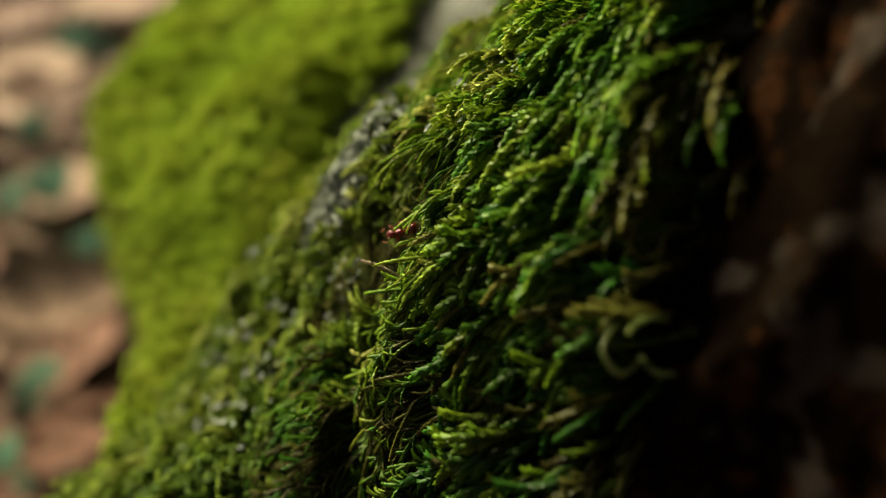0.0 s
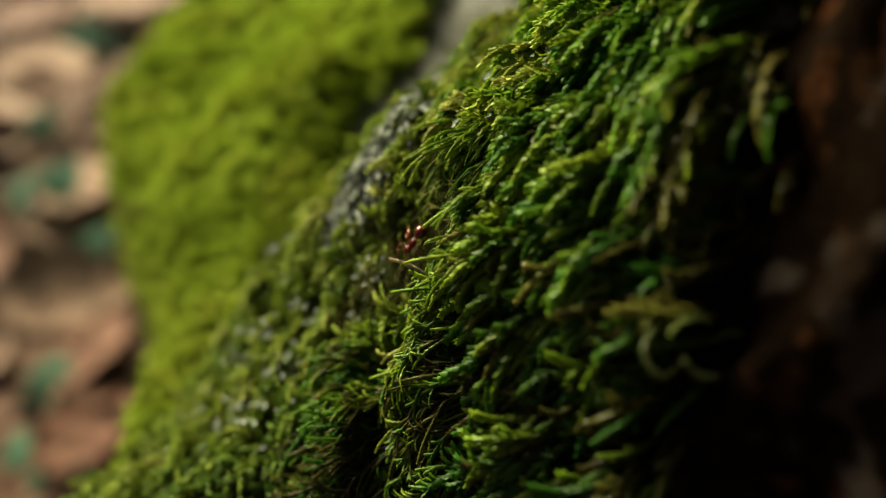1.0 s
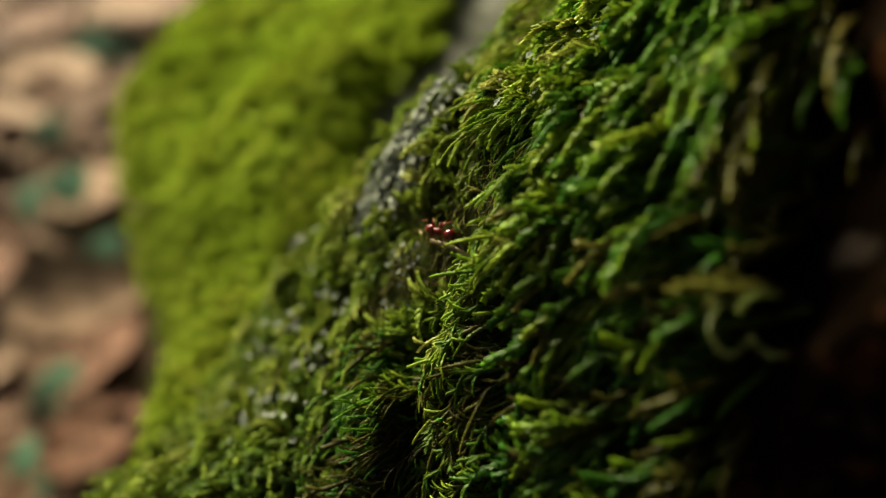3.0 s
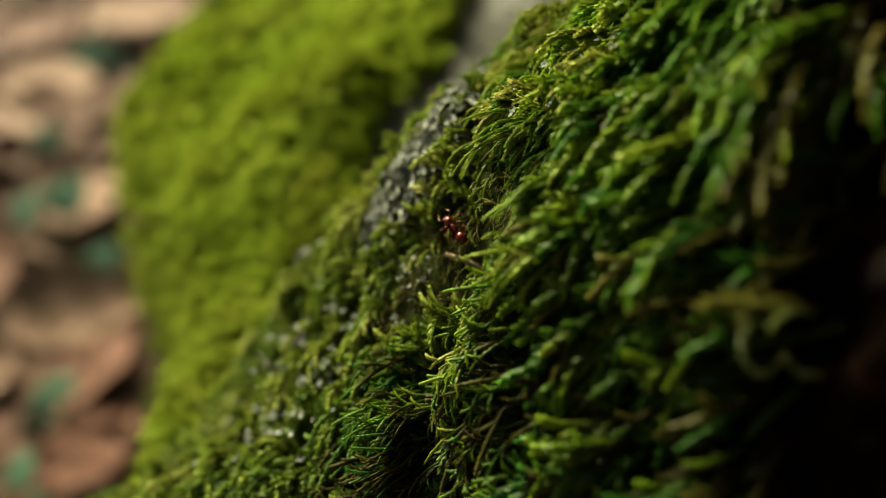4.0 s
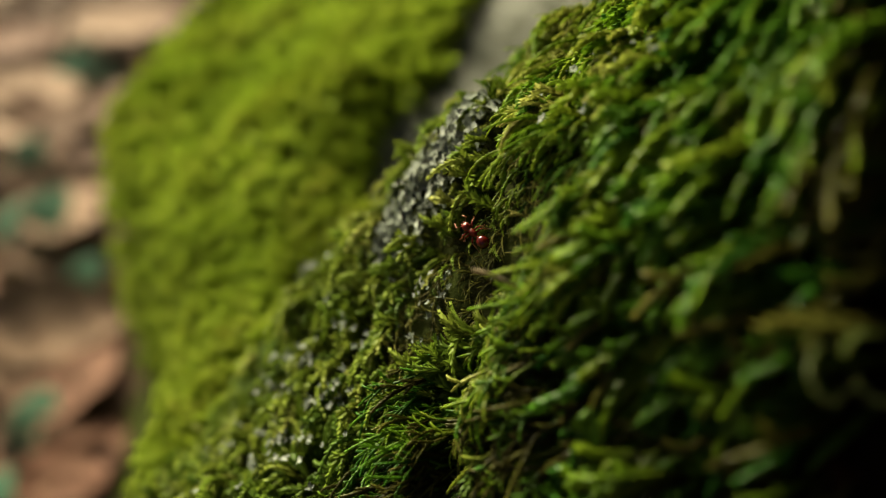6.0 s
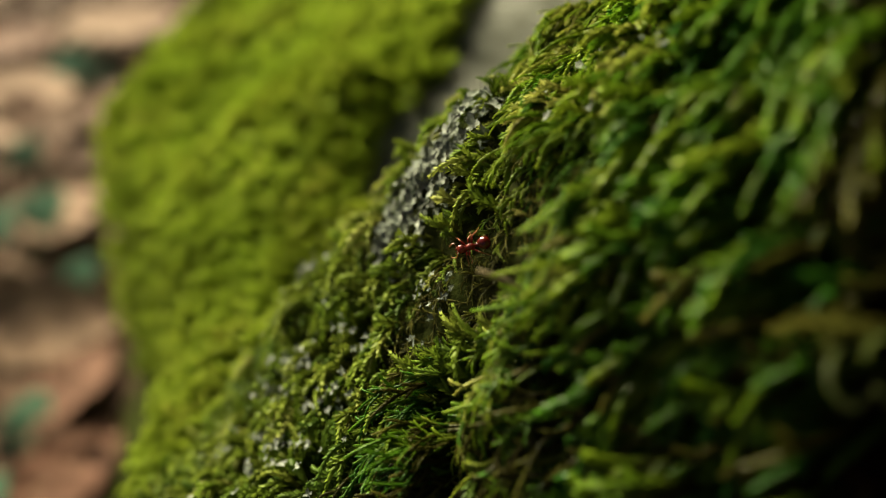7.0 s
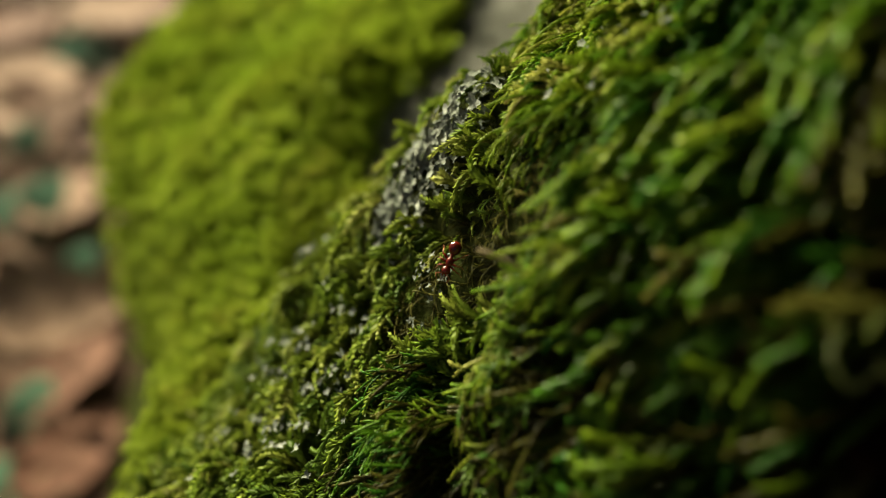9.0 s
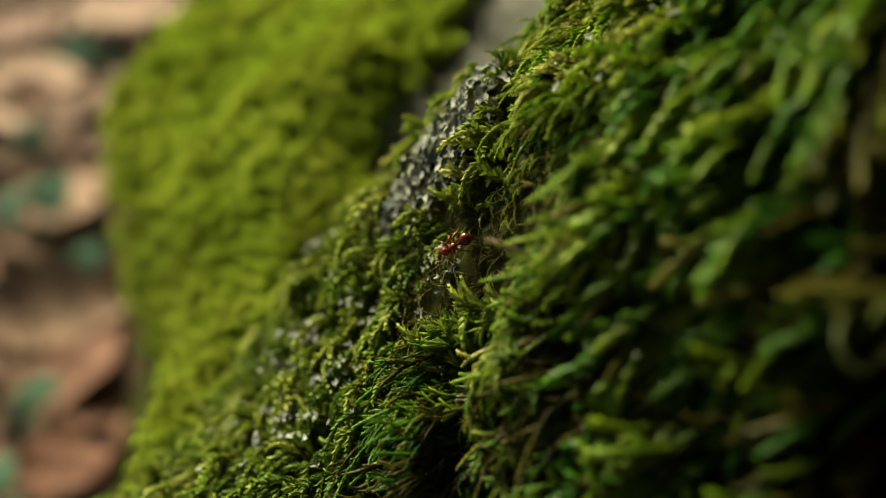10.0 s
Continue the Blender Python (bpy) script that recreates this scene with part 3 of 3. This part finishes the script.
    for count, box, keep, protos in ((20000, (-0.30, 0.10, 0.19, 0.52), 0, coarse), (9000, (-0.15, 0.03, 0.07, 0.21), 1, middling)):
        xy = scatter(nrg, count, *box, far_side)
        xy = xy[(xy[:, 1] < 0.20) == bool(keep)]
        lump = np.clip(waves(xy[:, 0], xy[:, 1], 43, 0.022, 3), -1.2, 1.2)
        head = math.pi + 0.5 + 0.6 * waves(xy[:, 0], xy[:, 1], 27, 0.05, 2) + nrg.normal(0, 0.9, len(xy))
        r, p = frames_at(xy, head, nrg.uniform(0.1, 1.2, len(xy)), nrg.uniform(0.7, 1.1, len(xy)) + 0.08 * lump, nrg.uniform(-0.001, 0.001, len(xy)) + 0.0006 * lump)
        part("far_moss", carpet("far_moss", protos, nrg.integers(0, len(protos), len(xy)), r, p, MOSS_FAR, np.clip(hues(nrg, xy, 44, 0.05, 0.15) + 0.06 * lump, 0, 1)), root, "bright yellow-green moss cushion", kind="stuff")


build_moss()


# ---- lichen ----
def lichen_lobe(rng):
    """A small ruffled lobe, forked at its rim."""
    n, v, f = 22, [(0, 0, 0.0002)], []
    forks, ph = rng.choice((3, 4, 5)), rng.uniform(0, 6.3)
    for ring in (0.5, 1.0):
        for i in range(n):
            a = 2 * math.pi * i / n
            r = 0.0013 * ring * (1 + 0.30 * ring * math.sin(forks * a + ph) + 0.22 * ring * math.sin(7 * a + ph * 2) + 0.12 * ring * math.sin(11 * a - ph)) * (1.15 + 0.35 * math.cos(a))
            v.append((r * math.cos(a), r * math.sin(a), 0.0002 + ring * ring * (0.00035 + 0.0003 * math.sin(3 * a + ph))))
    for i in range(n):
        k = (i + 1) % n
        f += [(0, 1 + i, 1 + k), (1 + i, 1 + n + i, 1 + n + k, 1 + k)]
    return mesh_of("lichen_lobe", v, f, LICHEN)


def build_lichen():
    rng, nrg = random.Random(5), np.random.default_rng(5)
    lobes = [lichen_lobe(rng) for _ in range(9)]
    spots = []
    for cx, cy, rx, ry, n in ((-0.0162, 0.1200, 0.0090, 0.0080, 300), (-0.0150, 0.0990, 0.0034, 0.0045, 18), (-0.038, 0.108, 0.006, 0.007, 40), (-0.037, 0.100, 0.008, 0.005, 26),
                              (-0.046, 0.096, 0.012, 0.010, 16), (-0.040, 0.131, 0.006, 0.006, 44), (0.006, 0.108, 0.006, 0.005, 30), (0.011, 0.103, 0.005, 0.006, 22), (-0.0165, 0.1025, 0.0040, 0.0040, 18), (-0.028, 0.106, 0.008, 0.010, 34), (-0.034, 0.094, 0.010, 0.008, 26), (-0.050, 0.104, 0.006, 0.008, 20)):
        for _ in range(n):
            a, q = nrg.uniform(0, 6.283), nrg.uniform(0, 1) ** 0.6
            spots.append((cx + rx * q * math.cos(a), cy + ry * q * math.sin(a)))
    xy = np.array(spots)
    r, p = frames_at(xy, nrg.uniform(0, 6.3, len(xy)), nrg.uniform(-0.5, 0.7, len(xy)), nrg.uniform(0.34, 0.78, len(xy)) * np.where(xy[:, 1] < 0.112, np.where(xy[:, 0] > -0.024, 0.42, 0.62), 1.0), nrg.uniform(0.0006, 0.0028, len(xy)) + 0.0032 * ((xy[:, 0] < -0.026) | (xy[:, 0] > 0)))
    for k in range(len(xy)):
        m = Matrix(r[k].tolist()).to_4x4()
        m.translation = p[k]
        part("lichen_lobe", lobes[k % len(lobes)], root, m=m)


build_lichen()


# ---- forest floor ----
def floor_z(x, y):
    d = np.hypot(x, y)
    return (0.012 * waves(x, y, 51, 0.4, 3) + 0.004 * waves(x, y, 52, 0.05, 2)) * np.exp(-d / 6) - 0.004


def floor_mesh():
    def axis(lo, hi):
        core = np.linspace(lo, hi, 110)
        grow = np.geomspace(0.05, 80, 26)
        return np.concatenate([lo - grow[::-1], core, hi + grow])
    return grid_mesh("ground", axis(-1.6, 0.6), axis(-0.5, 2.2), floor_z, SOIL)


ground = tagged(new("ground", floor_mesh()), "brown woodland floor of leaf mould", "ground", kind="structure")


def dead_leaf_shape(rng, length):
    """A dry oval leaf, cupped and twisted, with a short stalk."""
    n, v, f = 12, [], []
    cup, twist, roll_up = rng.uniform(0.05, 0.36), rng.uniform(-0.3, 0.3), rng.uniform(-0.15, 0.35)
    for i in range(n + 1):
        u = i / n
        w = length * 0.30 * math.sin(math.pi * min(1, u ** 0.8)) ** 0.8 + length * 0.008
        zc = roll_up * length * (u - 0.5) ** 2
        for k in range(-3, 4):
            s = k / 3
            edge = w * s * (1 + 0.08 * math.sin(u * 40) * abs(s))
            z = zc + cup * w * s * s * 0.7 + twist * (u - 0.5) * edge + 0.0015 * math.sin(u * 19 + k)
            v.append((length * (u - 0.5), edge, z + 0.0015))
    for i in range(n):
        for k in range(6):
            a = i * 7 + k
            f.append((a, a + 7, a + 8, a + 1))
    z0 = 0.0015 + roll_up * length * 0.25
    stalk = [(-length * (0.48 + 0.06 * q), 0, z0 + q * 0.0008) for q in range(5)]
    rib = [(length * (-0.48 + 0.16 * q), 0, roll_up * length * (-0.48 + 0.16 * q) ** 2 + 0.0012) for q in range(7)]
    return v, f, stalk, rib


def build_litter():
    rng, nrg = random.Random(8), np.random.default_rng(8)
    shapes = [dead_leaf_shape(rng, rng.uniform(0.06, 0.12)) for _ in range(10)]
    singles = [mesh_of("dead_leaf", v, f, DEAD) for v, f, _, _ in shapes]
    stalks = [tube("stalk", stalk, [0.0007] * 5, DEAD_STALK, 6) for _, _, stalk, _ in shapes]
    ribs = [tube("midrib", rib, [0.0008 - 0.0001 * q for q in range(7)], DEAD_STALK, 6) for _, _, _, rib in shapes]
    spots = [(nrg.uniform(-0.85, -0.10), nrg.uniform(0.05, 1.4)) for _ in range(1400)]
    for _ in range(1500):
        x, y = nrg.normal(-0.2, 1.1), nrg.normal(0.4, 1.1)
        if not (-0.86 < x < -0.09 and 0.04 < y < 1.41):
            spots.append((x, y))
    count = 0
    vs, fs, base = [], [], 0
    for x, y in spots:
        if x > rim(np.array(y)) - 0.03 and x < 1.0 and -0.62 < y < 0.9:
            continue
        m = pose(x, y, float(floor_z(np.array(x), np.array(y))) + rng.uniform(0.002, 0.014), rng.uniform(-12, 26), rng.uniform(-18, 18), 0) @ pose(0, 0, 0, 0, 0, rng.uniform(0, 360))
        k = rng.randrange(len(shapes))
        if count < 220 and -0.75 < x < -0.12 and y < 1.0:
            ob = new("dead_leaf", singles[k])
            ob.matrix_basis = m
            tagged(ob, "dry curled brown leaf lying on the woodland floor", "leaf", "leaf litter")
            part("stalk", stalks[k], ob)
            part("midrib", ribs[k], ob)
            count += 1
            continue
        v, f = shapes[k][:2]
        vs += [m @ Vector(q) for q in v]
        fs += [tuple(i + base for i in g) for g in f]
        base += len(v)
    # the broad leaves that lie on top of the rest
    for x, y, turn, length, tilt, mat, words in ((-0.262, 0.405, 12, 0.100, 26, DEAD_TAN, "broad pale tan leaf cupped on the woodland floor"), (-0.297, 0.530, 75, 0.085, 10, DEAD_TAN, "narrow pale tan leaf lying on dark litter"),
                                                 (-0.226, 0.352, 80, 0.075, -6, DEAD_RUST, "rust-brown dry leaf lying on the woodland floor"), (-0.390, 0.725, 60, 0.12, 12, DEAD_TAN, "long tan curled leaf on the woodland floor"),
                                                 (-0.352, 0.880, 35, 0.13, 10, DEAD_TAN, "large pale tan leaf on the woodland floor"), (-0.335, 0.425, 100, 0.09, 4, DEAD_RUST, "rust-brown curled leaf among pale leaves"),
                                                 (-0.205, 0.285, 60, 0.07, 8, DEAD_RUST, "rust-brown leaf beside a small seedling"), (-0.45, 0.84, 80, 0.11, 8, DEAD_RUST, "reddish-brown dry leaf on the woodland floor")):
        v, f, stalk, rib = dead_leaf_shape(rng, length)
        ob = new("dead_leaf", mesh_of("dead_leaf", v, f, mat))
        ob.matrix_basis = pose(x, y, float(floor_z(np.array(x), np.array(y))) + 0.030, tilt, 4, turn)
        tagged(ob, words, "leaf", "leaf litter")
        part("stalk", tube("stalk", stalk, [0.0007] * 5, DEAD_STALK, 6), ob)
        part("midrib", tube("midrib", rib, [0.0008 - 0.0001 * q for q in range(7)], DEAD_STALK, 6), ob)
    tagged(new("leaf_litter", mesh_of("leaf_litter", vs, fs, DEAD)), "matted dry brown leaves covering the woodland floor", "leaf litter", kind="stuff")


build_litter()


def seedling_leaf(rng, size):
    """A rounded heart-shaped leaf with a raised midrib."""
    n, v, f = 20, [(0, 0, 0.0)], []
    for ring in (0.5, 1.0):
        for i in range(n):
            a = 2 * math.pi * i / n
            r = size * 0.5 * ring * (1 + 0.12 * math.cos(3 * a) - 0.18 * max(0, -math.cos(a)) ** 6)
            v.append((size * 0.4 + r * math.cos(a), r * 0.9 * math.sin(a), 0.10 * abs(r * math.sin(a)) - ring * ring * size * 0.06))
    v[0] = (size * 0.4, 0, 0)
    for i in range(n):
        k = (i + 1) % n
        f += [(0, 1 + i, 1 + k), (1 + i, 1 + n + i, 1 + n + k, 1 + k)]
    return mesh_of("leaf", v, f, IVY)


def seedling(x, y, size, leaves, seed):
    rng = random.Random(seed)
    ob = tagged(new("seedling"), "small blue-green woodland seedling among dry brown leaves", "plant", "woodland seedlings")
    z = float(floor_z(np.array(x), np.array(y)))
    first = rng.uniform(0, 360)
    ob.matrix_basis = pose(x, y, z)
    height = rng.uniform(0.02, 0.035)
    part("stem", tube("stem", [(0, 0, -0.004), (0.001, 0, height * 0.5), (0, 0.001, height)], [0.0011, 0.0009, 0.0007], STEM), ob)
    for k in range(leaves):
        a = first + 360 * k / leaves + rng.uniform(-25, 25)
        part("leaf", seedling_leaf(rng, 1.3 * size * rng.uniform(0.85, 1.1)), ob, m=pose(0, 0.001, height, 32, 0, 0) @ pose(0, 0, 0, 0, 0, a) @ pose(0, 0, 0, 0, rng.uniform(-5, 18), 0))


for spot in ((-0.349, 0.760, 0.036, 2, 2), (-0.312, 0.502, 0.032, 3, 1), (-0.356, 0.590, 0.030, 2, 4), (-0.261, 0.442, 0.024, 2, 5), (-0.244, 0.313, 0.022, 2, 3), (-0.231, 0.258, 0.020, 2, 6), (-0.209, 0.266, 0.017, 2, 7)):
    seedling(*spot)


# ---- dry stems caught in the moss ----
def dry_stem(points, leaf, seed, label):
    """A dead wiry stem, still covered with small withered scales."""
    rng = random.Random(seed)
    base = Vector(points[0])
    leaves, ages, cores = [], [], []
    add_plait(leaves, ages, cores, [Vector(p) - base for p in points], Vector((-0.3, -0.7, 0.65)).normalized(), leaf, 0.42, 0.75, 0.05, rng, 0.3)
    v, t, age = gather(leaves, ages, cores)
    ob = tagged(new("dry_stem", big_mesh("dry_stem", v, t, MOSS_DEAD, age=age, tint=np.full(len(v), 0.5))), label, "twig")
    ob.location = base


def stem_line(a, b, n, sag):
    a, b = Vector(a), Vector(b)
    return [a.lerp(b, i / n) + Vector((0, 0, sag * math.sin(math.pi * i / n))) for i in range(n + 1)]


dry_stem(stem_line((-0.0060, 0.0850, 0.3234), (-0.0114, 0.0866, 0.3252), 20, 0.0004), 0.00082, 4, "thin scaly grey dead stem poking out of green moss")
dry_stem(stem_line((-0.0030, 0.0935, 0.3272), (0.0014, 0.0942, 0.3312), 18, 0.0004), 0.00078, 6, "thin grey dead stem lying across the moss")


def curled_shoot(path, leaf, seed):
    """A pale dead shoot along a path, with its withered leaves."""
    rng = random.Random(seed)
    leaves, ages, cores = [], [], []
    add_plait(leaves, ages, cores, [Vector(q) for q in path], Vector((0.3, -0.8, 0.52)).normalized(), leaf, 0.75, 0.45, 0.3, rng, 0.2)
    v, t, age = gather(leaves, ages, cores)
    return big_mesh("curled_shoot", v, t, MOSS_PALE, age=age, tint=np.full(len(v), 0.6))


def ring_path(rx, rz, a0, a1, n):
    return [(rx * math.cos(math.radians(a0 + (a1 - a0) * i / n)), -0.0010 * i / n, rz * math.sin(math.radians(a0 + (a1 - a0) * i / n))) for i in range(n + 1)]


loop_at = Vector((0.0196, 0.0624, 0.3330))
face = pose(0, 0, 0, -35, 0, 10)
for ring, shift in ((ring_path(0.0017, 0.0026, 50, 330, 26), (0, 0, 0)), (ring_path(0.0030, 0.0020, 40, 160, 18), (0.0032, 0.0004, 0.0018)),
                    (ring_path(0.0045, 0.0016, 15, 120, 22), (0.0075, 0.0006, -0.0002)), (ring_path(0.0030, 0.0030, 185, 280, 18), (0.0050, 0.0, 0.0006))):
    part("curled_shoot", curled_shoot(ring, 0.0010, 3 + len(ring)), root, "pale curled shoot of dead moss", m=Matrix.Translation(loop_at + Vector(shift)) @ face)


# ---- the ant ----
def ball(name, centre, size, mat, bend=0.0, rings=14, sides=18):
    """A smooth rounded body segment, tapered by bend towards +x."""
    v, f = [], []
    for i in range(1, rings):
        a = math.pi * i / rings
        for k in range(sides):
            b = 2 * math.pi * k / sides
            w = math.sin(a) * (1 - bend * math.cos(a))
            v.append((centre[0] - size[0] * math.cos(a), centre[1] + size[1] * w * math.cos(b), centre[2] + size[2] * w * math.sin(b)))
    for i in range(rings - 2):
        for k in range(sides):
            j = (k + 1) % sides
            f.append((i * sides + k, i * sides + j, (i + 1) * sides + j, (i + 1) * sides + k))
    f += [tuple(range(sides))[::-1], tuple((rings - 2) * sides + k for k in range(sides))]
    return mesh_of(name, v, f, mat)


MM = 0.00114


def build_ant():
    ant = tagged(new("ant"), "tiny glossy red ant with a dark shiny abdomen crawling through moss", "ant")
    def at_mm(*v):
        return tuple(q * MM for q in v)
    head_part = part("head", ball("head", at_mm(1.50, 0, 0.10), at_mm(0.58, 0.56, 0.44), ANT_RED, 0.12), ant, "rust-red wrinkled head")
    part("thorax", ball("thorax", at_mm(0.55, 0, 0.06), at_mm(0.68, 0.44, 0.45), ANT_RED, -0.25), ant, "rust-red wrinkled thorax")
    part("petiole", ball("petiole", at_mm(-0.16, 0, 0.08), at_mm(0.20, 0.19, 0.30), ANT_RED), ant, "knobbed waist")
    part("petiole", ball("petiole", at_mm(-0.44, 0, 0.10), at_mm(0.21, 0.25, 0.30), ANT_RED), ant, "knobbed waist")
    part("abdomen", ball("abdomen", at_mm(-1.28, 0, 0.18), at_mm(0.86, 0.80, 0.74), ANT_DARK, -0.10, 20, 26), ant, "dark red polished abdomen")
    for k in (-1, 1):
        part("eye", ball("eye", at_mm(1.50, k * 0.51, 0.22), at_mm(0.10, 0.06, 0.09), ANT_EYE, 0, 8, 10), head_part)
        part("mandible", tube("mandible", [at_mm(1.98, k * 0.22, 0.02), at_mm(2.22, k * 0.22, -0.02), at_mm(2.34, k * 0.05, -0.04)], at_mm(0.11, 0.09, 0.02), ANT_RED, 7), head_part)
        part("antenna", tube("antenna", [at_mm(1.88, k * 0.16, 0.20), at_mm(2.12, k * 0.60, 0.42), at_mm(2.28, k * 0.92, 0.42), at_mm(2.65, k * 0.80, 0.22), at_mm(2.95, k * 0.66, 0.04)],
                             at_mm(0.060, 0.055, 0.070, 0.085, 0.045), ANT_LEG, 7), head_part)
    legs = []
    for n, (x0, foot) in enumerate(((0.95, 1.55), (0.60, 0.45), (0.25, -1.0))):
        for k in (-1, 1):
            hip = (x0 * MM, k * 0.26 * MM, -0.05 * MM)
            knee = ((foot * 0.45 + x0 * 0.55 - x0) * MM, k * 0.80 * MM, 0.48 * MM)
            heel = ((foot - x0) * MM, k * 1.30 * MM, -0.75 * MM)
            toe = ((foot - x0 + 0.25 * (1 if n < 2 else -1)) * MM, k * 1.55 * MM, -1.10 * MM)
            leg = part("leg", tube("leg", [(0, 0, 0), tuple(0.5 * q for q in knee), knee], at_mm(0.10, 0.14, 0.085), ANT_RED, 8), ant, m=Matrix.Translation(hip))
            part("shin", tube("shin", [knee, tuple(0.5 * (p + q) for p, q in zip(knee, heel)), heel], at_mm(0.075, 0.095, 0.055), ANT_LEG, 7), leg, "amber shin")
            part("foot", tube("foot", [heel, tuple(0.5 * (p + q) for p, q in zip(heel, toe)), toe], at_mm(0.05, 0.045, 0.025), ANT_LEG, 6), leg, "pale amber foot")
            legs.append((leg, hip, n, k))
    return ant, legs


ant, ant_legs = build_ant()
# seconds, place, way of the head, way of the back
ANT_ROWS = [
    (0, (-0.00600, 0.09510, 0.32360), (-0.952, -0.022, -0.305), (-0.204, -0.696, 0.689)),
    (0.5, (-0.00740, 0.09660, 0.32160), (-0.918, -0.1, -0.383), (-0.213, -0.691, 0.691)),
    (1, (-0.00840, 0.09700, 0.31990), (-0.609, -0.46, -0.646), (-0.22, -0.685, 0.695)),
    (1.5, (-0.01000, 0.09720, 0.31780), (-0.133, -0.69, -0.712), (-0.225, -0.679, 0.699)),
    (2, (-0.00970, 0.09700, 0.31820), (-0.144, -0.678, -0.721), (-0.231, -0.685, 0.691)),
    (2.5, (-0.01020, 0.09710, 0.31750), (-0.857, -0.181, -0.482), (-0.239, -0.689, 0.684)),
    (4, (-0.00990, 0.09980, 0.31900), (-0.596, 0.66, 0.456), (-0.264, -0.698, 0.665)),
    (4.5, (-0.00920, 0.09950, 0.31980), (-0.55, 0.68, 0.485), (-0.276, -0.696, 0.663)),
    (5, (-0.00980, 0.10060, 0.31950), (-0.595, 0.665, 0.452), (-0.283, -0.7, 0.656)),
    (5.5, (-0.01020, 0.10160, 0.31940), (-0.564, 0.675, 0.475), (-0.29, -0.701, 0.652)),
    (7, (-0.01090, 0.10060, 0.31810), (-0.925, 0.045, -0.378), (-0.301, -0.694, 0.654)),
    (7.5, (-0.01230, 0.10100, 0.31670), (-0.734, -0.274, -0.622), (-0.291, -0.7, 0.652)),
    (8, (-0.01320, 0.10080, 0.31540), (-0.506, -0.473, -0.721), (-0.282, -0.7, 0.657)),
    (8.5, (-0.01360, 0.10000, 0.31440), (-0.344, -0.57, -0.747), (-0.28, -0.697, 0.66)),
    (9, (-0.01390, 0.09930, 0.31360), (-0.389, -0.551, -0.738), (-0.28, -0.693, 0.665)),
    (9.5, (-0.01450, 0.09990, 0.31330), (-0.585, -0.425, -0.691), (-0.275, -0.697, 0.662)),
    (10, (-0.01430, 0.10020, 0.31370), (-0.836, -0.158, -0.526), (-0.279, -0.703, 0.654)),
]


def motions():
    def stance(c, ahead, up):
        x = Vector(ahead).normalized()
        z = (Vector(up) - x * Vector(up).dot(x)).normalized()
        m = Matrix((x, z.cross(x), z)).transposed().to_4x4()
        m.translation = c
        return m
    walk(ant, [(t, stance(c, ahead, up)) for t, c, ahead, up in ANT_ROWS])
    # the legs step in two sets of three
    for leg, hip, n, k in ant_legs:
        rows = []
        for i in range(41):
            t = i * 0.25
            pace = 1.0 if (t < 3.8 or 5.6 < t < 8.2) else 0.35
            swing = pace * 14 * math.sin(math.pi * (i + (n + (k > 0)) % 2))  + pace * 12 * (1 if (i + n + (k > 0)) % 2 else -1)
            rows.append((t, pose(*hip, pace * 5 * k * (1 if i % 3 else -1), 0, k * swing)))
        walk(leg, rows)


motions()
